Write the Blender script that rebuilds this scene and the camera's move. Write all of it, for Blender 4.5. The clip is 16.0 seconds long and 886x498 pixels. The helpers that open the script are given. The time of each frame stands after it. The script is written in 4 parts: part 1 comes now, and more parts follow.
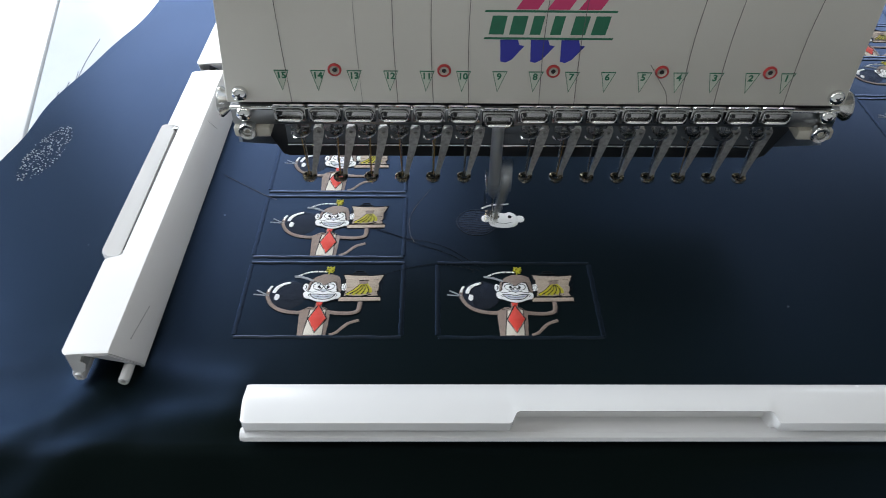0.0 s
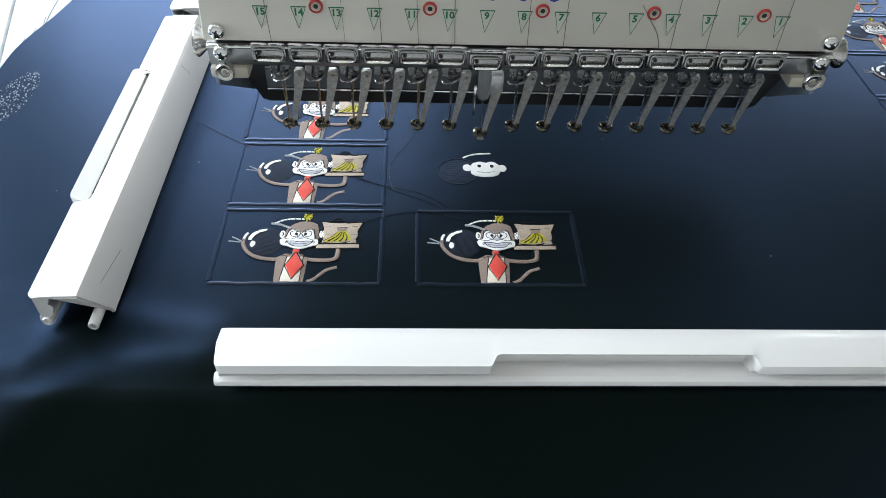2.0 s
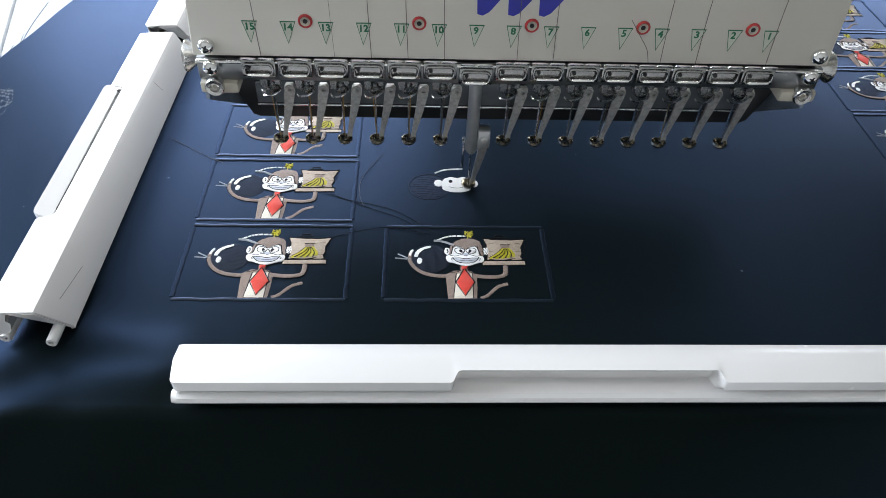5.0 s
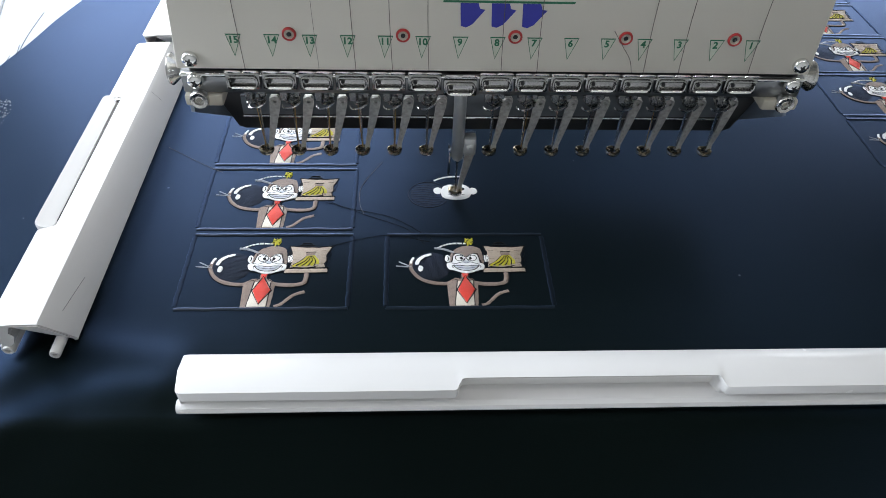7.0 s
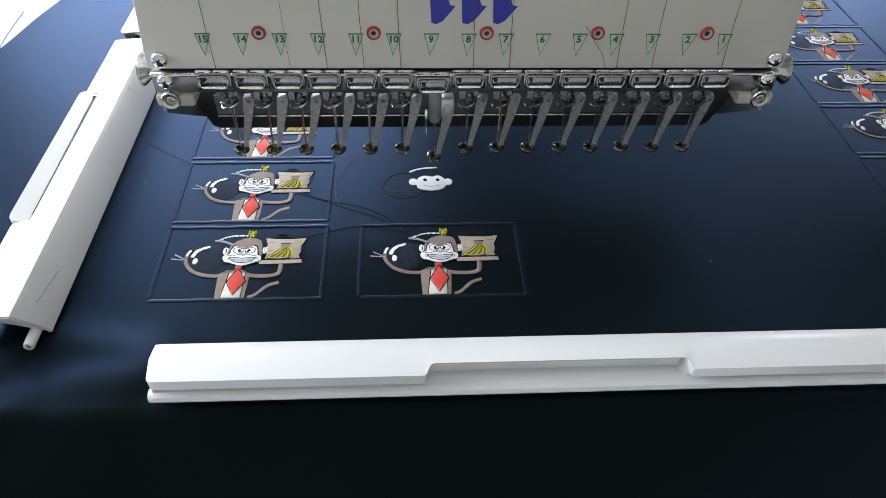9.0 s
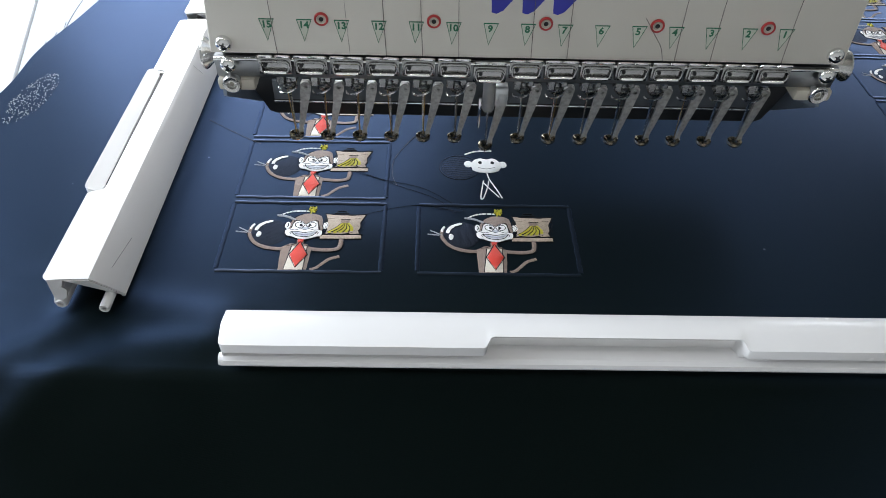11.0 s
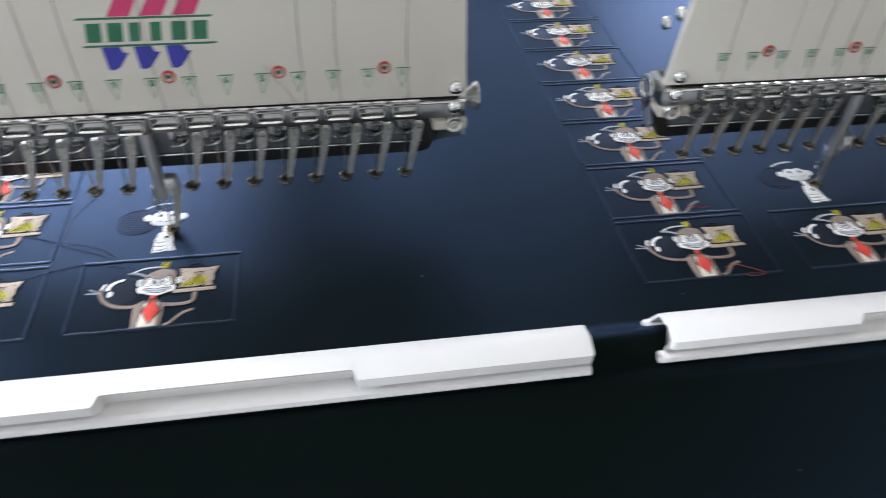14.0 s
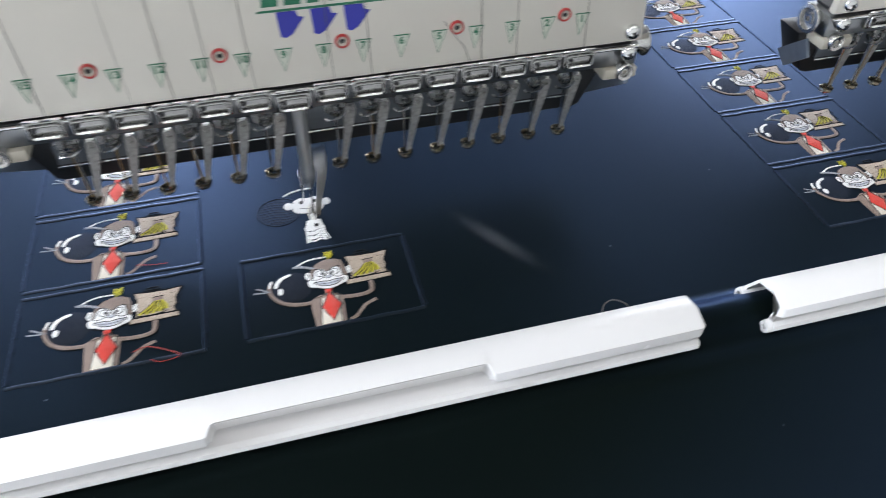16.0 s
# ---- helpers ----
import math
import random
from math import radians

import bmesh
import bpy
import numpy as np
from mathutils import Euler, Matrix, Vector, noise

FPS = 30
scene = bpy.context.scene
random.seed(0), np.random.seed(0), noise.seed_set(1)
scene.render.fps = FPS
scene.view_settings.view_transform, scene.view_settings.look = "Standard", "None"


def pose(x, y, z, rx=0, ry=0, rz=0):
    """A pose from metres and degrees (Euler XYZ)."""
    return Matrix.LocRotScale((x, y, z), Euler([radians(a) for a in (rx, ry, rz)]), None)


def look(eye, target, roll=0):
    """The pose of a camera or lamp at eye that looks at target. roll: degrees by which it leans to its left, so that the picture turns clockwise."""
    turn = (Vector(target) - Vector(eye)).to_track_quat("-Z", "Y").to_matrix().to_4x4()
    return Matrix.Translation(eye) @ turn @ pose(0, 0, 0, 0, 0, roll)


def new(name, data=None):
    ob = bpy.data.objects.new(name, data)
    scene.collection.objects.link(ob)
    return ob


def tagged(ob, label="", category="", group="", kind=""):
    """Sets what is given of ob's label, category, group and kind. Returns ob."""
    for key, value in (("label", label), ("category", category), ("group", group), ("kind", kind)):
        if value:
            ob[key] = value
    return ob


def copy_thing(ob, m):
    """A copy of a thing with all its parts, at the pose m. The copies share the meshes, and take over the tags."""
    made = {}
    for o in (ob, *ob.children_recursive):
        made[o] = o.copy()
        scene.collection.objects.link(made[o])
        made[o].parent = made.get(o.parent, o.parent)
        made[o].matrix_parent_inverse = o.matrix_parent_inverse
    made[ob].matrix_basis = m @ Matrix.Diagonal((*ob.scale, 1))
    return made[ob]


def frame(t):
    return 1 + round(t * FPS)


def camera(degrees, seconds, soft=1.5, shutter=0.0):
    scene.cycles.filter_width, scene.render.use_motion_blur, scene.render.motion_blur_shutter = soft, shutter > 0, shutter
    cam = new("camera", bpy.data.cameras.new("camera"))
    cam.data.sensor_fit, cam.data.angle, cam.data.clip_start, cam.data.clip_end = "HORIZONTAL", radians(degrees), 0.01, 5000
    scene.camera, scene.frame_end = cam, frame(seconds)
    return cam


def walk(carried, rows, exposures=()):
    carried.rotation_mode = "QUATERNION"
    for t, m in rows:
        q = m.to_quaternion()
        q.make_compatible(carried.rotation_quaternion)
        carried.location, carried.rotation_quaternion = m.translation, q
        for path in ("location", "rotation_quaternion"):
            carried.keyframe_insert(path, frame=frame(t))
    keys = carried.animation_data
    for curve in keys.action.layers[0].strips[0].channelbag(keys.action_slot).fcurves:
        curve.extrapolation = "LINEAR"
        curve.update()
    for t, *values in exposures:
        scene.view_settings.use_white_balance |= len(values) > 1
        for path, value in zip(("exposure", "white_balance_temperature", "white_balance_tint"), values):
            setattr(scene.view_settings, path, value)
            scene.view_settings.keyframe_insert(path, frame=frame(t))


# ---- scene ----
cam = camera(63.91, 16.0, soft=0.65, shutter=0.35)
PATH = [
    (0, pose(-0.0449, -0.2729, 0.2462, 45.67, -0.71, -0.43)),
    (0.5, pose(-0.0445, -0.2712, 0.2464, 46.29, -2.48, -1.48)),
    (1, pose(-0.039, -0.2678, 0.2351, 44.45, -2.78, -2.2)),
    (1.5, pose(-0.0401, -0.2709, 0.2298, 42.94, -2.27, -2.11)),
    (2, pose(-0.0457, -0.2756, 0.2331, 43.54, -1.93, -1.22)),
    (2.5, pose(-0.0368, -0.2758, 0.2316, 43.76, -1.95, -2.3)),
    (3, pose(-0.0383, -0.2774, 0.229, 44.19, -1.36, -1.34)),
    (3.5, pose(-0.0407, -0.2763, 0.2303, 44.58, -1.44, -1.21)),
    (4, pose(-0.0415, -0.2764, 0.2302, 44.68, -1.59, -1.09)),
    (6.5, pose(-0.0423, -0.2739, 0.2324, 45.6, -2.15, -2.06)),
    (7, pose(-0.0393, -0.2739, 0.233, 45.41, -1.95, -2.17)),
    (7.5, pose(-0.0369, -0.2722, 0.2319, 45.06, -1.83, -2.37)),
    (8, pose(-0.0293, -0.2704, 0.2325, 45.36, -1.52, -3.05)),
    (10.5, pose(-0.0351, -0.2799, 0.2309, 45.36, -1.7, -1.19)),
    (11, pose(-0.041, -0.2775, 0.232, 44.82, -1.37, -0.16)),
    (11.5, pose(-0.0438, -0.2751, 0.2312, 45.13, -1.62, 0.14)),
    (12, pose(-0.0446, -0.2733, 0.2301, 45.06, -1.37, 0.07)),
    (12.5, pose(-0.0423, -0.2651, 0.2252, 43.85, -0.63, -0.11)),
    (13, pose(-0.0235, -0.2638, 0.2267, 44.03, 0.2, -0.38)),
    (13.2, pose(-0.0041, -0.2701, 0.2298, 44.83, -0.1, -0.75)),
    (13.5, pose(0.0321, -0.2847, 0.2364, 46.22, -0.49, -0.05)),
    (13.7, pose(0.049, -0.2898, 0.2431, 46.73, -0.65, -1.85)),
    (14, pose(0.0705, -0.2933, 0.2449, 47.65, -2.06, -8.95)),
    (14.2, pose(0.0831, -0.2987, 0.2482, 48.04, -2.55, -12.49)),
    (14.5, pose(0.1266, -0.3074, 0.2505, 48.68, -2.44, -16.65)),
    (14.7, pose(0.1701, -0.3097, 0.2542, 48.05, -2.82, -16.5)),
    (15, pose(0.2202, -0.3084, 0.2561, 48.2, -2.33, -16.91)),
    (15.2, pose(0.2465, -0.2975, 0.2523, 47.43, -1.86, -16.64)),
    (15.5, pose(0.2785, -0.2753, 0.2331, 45.25, -1.56, -16.54)),
    (15.7, pose(0.2978, -0.2682, 0.2307, 45.66, -0.77, -15.54)),
    (16, pose(0.3354, -0.2592, 0.2266, 45.51, -0.73, -15.24)),
]
walk(cam, PATH, exposures=[(0, -0.48, 6500, 10), (0.5, -0.46, 6500, 15), (1.0, -0.32, 6500, 14), (1.6, -0.15, 6500, 9), (2.2, -0.06, 6500, 7), (3.0, -0.03, 6500, 10), (6.5, -0.2, 6500, 11), (12.5, -0.22, 6500, 11), (13.2, -0.12, 6500, 12), (13.6, -0.02, 6500, 12), (14.0, 0.27, 6550, 13), (15.2, 0.34, 6550, 14), (16.0, 0.62, 6450, 13)])

# ---- world and light ----
world = bpy.data.worlds.new("sky")
scene.world = world
world.use_nodes = True
wn, wl = world.node_tree.nodes, world.node_tree.links
sky = wn.new("ShaderNodeTexSky")
sky.sky_type, sky.sun_disc = "NISHITA", False
sky.sun_elevation, sky.sun_rotation = radians(38), radians(-40)
wl.new(sky.outputs["Color"], wn["Background"].inputs["Color"])
wn["Background"].inputs["Strength"].default_value = 0.12


def window_light(name, eye, target, wide, high, power, colour):
    data = bpy.data.lights.new(name, "AREA")
    data.shape, data.size, data.size_y, data.energy, data.color = "RECTANGLE", wide, high, power, colour
    ob = new(name, data)
    ob.matrix_world = look(eye, target)
    return ob


window_light("window_light_back", (-0.80, 2.6, 1.15), (-0.1, 0.0, 0.1), 1.8, 1.40, 80, (0.91, 0.95, 1.0))
window_light("window_light_far", (2.15, 2.6, 1.15), (0.4, 0.0, 0.1), 1.3, 1.40, 46, (0.91, 0.95, 1.0))
window_light("window_light_side", (-2.35, 0.5, 1.2), (0.0, 0.5, 0.2), 2.0, 1.4, 150, (0.84, 0.92, 1.0))
for lamp_x in (-0.6, 1.0):
    window_light("tube_light", (lamp_x, -0.55, 1.92), (lamp_x, -0.55, 0.0), 1.55, 0.08, 2.4, (1.0, 0.95, 0.86))

# ---- materials ----


def material(name, colour, rough=0.5, metal=0.0, vary=0.15, scale=60.0, bump=0.0, bump_scale=800.0, coat=0.0, spec=0.5):
    m = bpy.data.materials.new(name)
    m.use_nodes = True
    n, l = m.node_tree.nodes, m.node_tree.links
    b = n["Principled BSDF"]
    b.inputs["Metallic"].default_value = metal
    b.inputs["Coat Weight"].default_value = coat
    b.inputs["Specular IOR Level"].default_value = spec
    co = n.new("ShaderNodeTexCoord")
    noi = n.new("ShaderNodeTexNoise")
    noi.inputs["Scale"].default_value, noi.inputs["Detail"].default_value = scale, 6
    l.new(co.outputs["Object"], noi.inputs["Vector"])
    mix = n.new("ShaderNodeMix")
    mix.data_type = "RGBA"
    mix.inputs[6].default_value = (*[c * (1 - vary) for c in colour], 1)
    mix.inputs[7].default_value = (*[min(1, c * (1 + vary)) for c in colour], 1)
    l.new(noi.outputs["Fac"], mix.inputs[0])
    l.new(mix.outputs[2], b.inputs["Base Color"])
    ramp = n.new("ShaderNodeMapRange")
    ramp.inputs["To Min"].default_value, ramp.inputs["To Max"].default_value = max(0.03, rough * 0.8), min(1, rough * 1.25)
    noi2 = n.new("ShaderNodeTexNoise")
    noi2.inputs["Scale"].default_value = scale * 4
    l.new(co.outputs["Object"], noi2.inputs["Vector"])
    l.new(noi2.outputs["Fac"], ramp.inputs["Value"])
    l.new(ramp.outputs["Result"], b.inputs["Roughness"])
    if bump:
        noi3 = n.new("ShaderNodeTexNoise")
        noi3.inputs["Scale"].default_value, noi3.inputs["Detail"].default_value = bump_scale, 3
        l.new(co.outputs["Object"], noi3.inputs["Vector"])
        bm_ = n.new("ShaderNodeBump")
        bm_.inputs["Strength"].default_value, bm_.inputs["Distance"].default_value = bump, 0.0004
        l.new(noi3.outputs["Fac"], bm_.inputs["Height"])
        l.new(bm_.outputs["Normal"], b.inputs["Normal"])
    return m


def thread_material(name, colour, turn=0.0, rough=0.45, gap=0.45, spec=0.35):
    """Satin stitches: fine parallel threads, slightly uneven in tone."""
    m = bpy.data.materials.new(name)
    m.use_nodes = True
    n, l = m.node_tree.nodes, m.node_tree.links
    b = n["Principled BSDF"]
    b.inputs["Roughness"].default_value = rough
    b.inputs["Specular IOR Level"].default_value = spec
    co, mp, wv = n.new("ShaderNodeTexCoord"), n.new("ShaderNodeMapping"), n.new("ShaderNodeTexWave")
    mp.inputs["Rotation"].default_value[2] = radians(turn)
    wv.inputs["Scale"].default_value, wv.inputs["Distortion"].default_value = 760, 4.0
    wv.inputs["Detail"].default_value, wv.inputs["Detail Scale"].default_value = 2, 1.5
    l.new(co.outputs["Object"], mp.inputs["Vector"])
    l.new(mp.outputs["Vector"], wv.inputs["Vector"])
    noi = n.new("ShaderNodeTexNoise")
    noi.inputs["Scale"].default_value, noi.inputs["Detail"].default_value = 420, 4
    l.new(co.outputs["Object"], noi.inputs["Vector"])
    add = n.new("ShaderNodeMath")
    add.operation = "MULTIPLY"
    l.new(wv.outputs["Fac"], add.inputs[0])
    l.new(noi.outputs["Fac"], add.inputs[1])
    mix = n.new("ShaderNodeMix")
    mix.data_type = "RGBA"
    mix.inputs[6].default_value = (*[c * gap for c in colour], 1)
    mix.inputs[7].default_value = (*colour, 1)
    rng = n.new("ShaderNodeMapRange")
    rng.inputs["From Max"].default_value = 0.35
    l.new(add.outputs[0], rng.inputs["Value"])
    l.new(rng.outputs["Result"], mix.inputs[0])
    l.new(mix.outputs[2], b.inputs["Base Color"])
    bp = n.new("ShaderNodeBump")
    bp.inputs["Strength"].default_value, bp.inputs["Distance"].default_value = 0.7, 0.0003
    l.new(add.outputs[0], bp.inputs["Height"])
    l.new(bp.outputs["Normal"], b.inputs["Normal"])
    return m


def lustre(m, amount, rough, power=2.0):
    """Blue lustre of the fibres over a dark thread or cloth."""
    n, l = m.node_tree.nodes, m.node_tree.links
    gl, ms = n.new("ShaderNodeBsdfGlossy"), n.new("ShaderNodeMixShader")
    gl.inputs["Color"].default_value, gl.inputs["Roughness"].default_value = (0.24, 0.46, 1.0, 1), rough
    lw, pw, mu = n.new("ShaderNodeLayerWeight"), n.new("ShaderNodeMath"), n.new("ShaderNodeMath")
    lw.inputs["Blend"].default_value = 0.5
    pw.operation, pw.inputs[1].default_value = "POWER", power
    mu.operation, mu.inputs[1].default_value = "MULTIPLY", amount
    less = n.new("ShaderNodeMath")
    less.operation, less.use_clamp, less.inputs[1].default_value = "SUBTRACT", True, 0.09
    l.new(lw.outputs["Facing"], less.inputs[0])
    l.new(less.outputs[0], pw.inputs[0])
    l.new(pw.outputs[0], mu.inputs[0])
    l.new(mu.outputs[0], ms.inputs[0])
    bumps = [k for k in n if k.bl_idname == "ShaderNodeBump"]
    if bumps:
        l.new(bumps[0].outputs["Normal"], gl.inputs["Normal"])
    l.new(n["Principled BSDF"].outputs[0], ms.inputs[1])
    l.new(gl.outputs[0], ms.inputs[2])
    l.new(ms.outputs[0], n["Material Output"].inputs["Surface"])


def fabric_material():
    m = bpy.data.materials.new("navy_twill")
    m.use_nodes = True
    n, l = m.node_tree.nodes, m.node_tree.links
    b = n["Principled BSDF"]
    b.inputs["Roughness"].default_value = 0.38
    b.inputs["Specular IOR Level"].default_value = 0.03
    b.inputs["Specular Tint"].default_value = (0.42, 0.62, 1.0, 1)
    b.inputs["Sheen Weight"].default_value = 0.006
    b.inputs["Sheen Roughness"].default_value = 0.4
    b.inputs["Sheen Tint"].default_value = (0.4, 0.65, 0.8, 1)
    co = n.new("ShaderNodeTexCoord")
    mp = n.new("ShaderNodeMapping")
    mp.inputs["Rotation"].default_value[2] = radians(32)
    l.new(co.outputs["Object"], mp.inputs["Vector"])
    wv = n.new("ShaderNodeTexWave")
    wv.inputs["Scale"].default_value, wv.inputs["Distortion"].default_value = 900, 1.5
    l.new(mp.outputs["Vector"], wv.inputs["Vector"])
    big = n.new("ShaderNodeTexNoise")
    big.inputs["Scale"].default_value, big.inputs["Detail"].default_value = 9, 6
    l.new(co.outputs["Object"], big.inputs["Vector"])
    mix = n.new("ShaderNodeMix")
    mix.data_type = "RGBA"
    mix.inputs[6].default_value = (0.0027, 0.0048, 0.0040, 1)
    mix.inputs[7].default_value = (0.0040, 0.0068, 0.0060, 1)
    l.new(big.outputs["Fac"], mix.inputs[0])
    # specks of lint
    vo = n.new("ShaderNodeTexVoronoi")
    vo.inputs["Scale"].default_value = 38
    l.new(co.outputs["Object"], vo.inputs["Vector"])
    lt = n.new("ShaderNodeMath")
    lt.operation, lt.inputs[1].default_value = "LESS_THAN", 0.022
    l.new(vo.outputs["Distance"], lt.inputs[0])
    mix2 = n.new("ShaderNodeMix")
    mix2.data_type = "RGBA"
    mix2.inputs[7].default_value = (0.10, 0.11, 0.13, 1)
    l.new(lt.outputs[0], mix2.inputs[0])
    l.new(mix.outputs[2], mix2.inputs[6])
    l.new(mix2.outputs[2], b.inputs["Base Color"])
    fine = n.new("ShaderNodeTexNoise")
    fine.inputs["Scale"].default_value = 900
    l.new(co.outputs["Object"], fine.inputs["Vector"])
    add = n.new("ShaderNodeMath")
    add.operation = "ADD"
    l.new(wv.outputs["Fac"], add.inputs[0])
    l.new(fine.outputs["Fac"], add.inputs[1])
    bp = n.new("ShaderNodeBump")
    bp.inputs["Strength"].default_value, bp.inputs["Distance"].default_value = 0.12, 0.0002
    l.new(add.outputs[0], bp.inputs["Height"])
    l.new(bp.outputs["Normal"], b.inputs["Normal"])
    lustre(m, 0.185, 0.36, 1.25)
    return m


NAVY = fabric_material()
WHITE_PVC = material("white_plastic_clamp", (0.76, 0.745, 0.74), 0.24, vary=0.03, scale=25, bump=0.03, bump_scale=120)
CREAM = material("cream_painted_cover", (0.62, 0.59, 0.53), 0.42, vary=0.03, scale=30, bump=0.05, bump_scale=900)
CREAM_BLOCK = material("cream_painted_block", (0.48, 0.45, 0.38), 0.5, vary=0.06, scale=90)
CHROME = material("polished_chrome", (0.78, 0.78, 0.77), 0.14, 1.0, vary=0.1, scale=150)
STEEL = material("worn_steel", (0.60, 0.59, 0.57), 0.24, 1.0, vary=0.28, scale=260, bump=0.1, bump_scale=1500)
DARK_STEEL = material("dark_oiled_steel", (0.33, 0.33, 0.325), 0.24, 1.0, vary=0.15, scale=240)
RAIL = material("grey_rail_steel", (0.30, 0.31, 0.32), 0.3, 1.0, vary=0.2, scale=120)
PLATE = material("blue_grey_casing_plate", (0.12, 0.135, 0.15), 0.42, 0.35, vary=0.25, scale=120, bump=0.05, bump_scale=600)
BRACKET = material("blue_grey_bracket", (0.20, 0.24, 0.30), 0.38, 0.5, vary=0.3, scale=160)
BAR_STEEL = material("brushed_needle_bar", (0.62, 0.63, 0.63), 0.42, 0.85, vary=0.15, scale=300)
BLADE = material("worn_grey_blade", (0.40, 0.395, 0.375), 0.38, 0.85, vary=0.55, scale=650, bump=0.15, bump_scale=900)
MIRROR = material("bright_spring_steel", (0.92, 0.92, 0.90), 0.2, 1.0, vary=0.04, scale=200)
OILED = material("oily_brass_ring", (0.36, 0.31, 0.22), 0.2, 1.0, vary=0.5, scale=500)
BLACK = material("black_casing", (0.012, 0.013, 0.015), 0.38, vary=0.3, scale=80)
GREY_BODY = material("grey_head_body", (0.30, 0.31, 0.32), 0.4, 0.4, vary=0.15, scale=60)
GREEN = material("green_print", (0.008, 0.13, 0.065), 0.5, vary=0.15, scale=300)
PINK = material("pink_print", (0.55, 0.03, 0.13), 0.5, vary=0.08, scale=300)
BLUE = material("blue_print", (0.02, 0.025, 0.30), 0.5, vary=0.08, scale=300)
MINT = material("pale_green_print", (0.54, 0.56, 0.48), 0.5, vary=0.08, scale=300)
RED_RING = material("red_plastic", (0.36, 0.025, 0.025), 0.35, vary=0.1, scale=300)
DARK_THREAD = material("dark_sewing_thread", (0.10, 0.09, 0.085), 0.7, vary=0.3, scale=600)
GOLD_THREAD = material("golden_thread", (0.26, 0.15, 0.03), 0.5, vary=0.3, scale=600)
RED_THREAD = material("red_loose_thread", (0.45, 0.04, 0.03), 0.6, vary=0.2, scale=600)
TILE = material("white_floor_tile", (0.80, 0.80, 0.80), 0.18, vary=0.05, scale=5)
GROUT = material("grey_grout", (0.30, 0.30, 0.30), 0.8, vary=0.2, scale=60)
PLASTER = material("pale_wall_paint", (0.40, 0.40, 0.385), 0.8, vary=0.04, scale=8, bump=0.1, bump_scale=90)
# Same white laminate twice; TABLE's blue-grey stands for what the top reflects.
TABLE = material("laminate_reflection_tone", (0.60, 0.63, 0.68), 0.16, vary=0.12, scale=14)
WING = material("white_table_laminate", (0.80, 0.80, 0.80), 0.2, vary=0.04, scale=12)
T_WHITE = thread_material("white_embroidery", (0.93, 0.93, 0.93), 0, gap=0.92, spec=0.4)
T_BROWN = thread_material("brown_embroidery", (0.33, 0.245, 0.205), 35, gap=0.42)
T_BEIGE = thread_material("beige_embroidery", (0.56, 0.45, 0.36), 90, gap=0.48)
T_RED = thread_material("red_embroidery", (0.76, 0.06, 0.04), 20, gap=0.8)
T_YELLOW = thread_material("yellow_embroidery", (0.62, 0.56, 0.03), 60, gap=0.6)
T_GREY = thread_material("grey_embroidery", (0.45, 0.47, 0.52), 40)
T_PALE = thread_material("pale_grey_embroidery", (0.60, 0.63, 0.70), 10, gap=0.7)
# One navy thread twice: lit for level border edges, shaded for upright ones.
T_NAVY_LIT = material("navy_satin_lit", (0.006, 0.011, 0.018), 0.34, vary=0.4, scale=700, bump=0.3, bump_scale=1600, spec=0.15)
T_NAVY_SHADED = material("navy_satin_shaded", (0.0030, 0.0055, 0.0070), 0.6, vary=0.4, scale=700, bump=0.3, bump_scale=1600, spec=0.06)
T_DUSK = thread_material("dark_navy_embroidery", (0.006, 0.009, 0.015), 0, rough=0.6, spec=0.12)
T_BLACK = thread_material("black_embroidery", (0.004, 0.005, 0.007), 0, rough=0.6, spec=0.1)

lustre(T_NAVY_LIT, 0.50, 0.32)
lustre(T_NAVY_SHADED, 0.20, 0.44, 1.25)
lustre(T_DUSK, 0.11, 0.44, 1.25)
lustre(T_BLACK, 0.06, 0.4)

# ---- mesh helpers ----


def mesh_of(name, bm, mat, smooth=False):
    bmesh.ops.recalc_face_normals(bm, faces=bm.faces)
    me = bpy.data.meshes.new(name)
    bm.to_mesh(me)
    bm.free()
    me.materials.append(mat)
    if smooth:
        for f in me.polygons:
            f.use_smooth = True
        me.set_sharp_from_angle(angle=radians(38))
    return me


def part(name, bm, mat, parent=None, label="", smooth=True, at=None):
    ob = new(name, bm if isinstance(bm, bpy.types.Mesh) else mesh_of(name, bm, mat, smooth))
    ob.parent = parent
    if at is not None:
        ob.matrix_basis = at
    return tagged(ob, label)


def box(bm, x0, x1, y0, y1, z0, z1, bevel=0.0, seg=2):
    m = Matrix.LocRotScale(((x0 + x1) / 2, (y0 + y1) / 2, (z0 + z1) / 2), None, (abs(x1 - x0), abs(y1 - y0), abs(z1 - z0)))
    vs = bmesh.ops.create_cube(bm, size=1, matrix=m)["verts"]
    if bevel:
        es = list({e for v in vs for e in v.link_edges})
        bmesh.ops.bevel(bm, geom=es, offset=bevel, segments=seg, profile=0.5, affect="EDGES")
    return bm


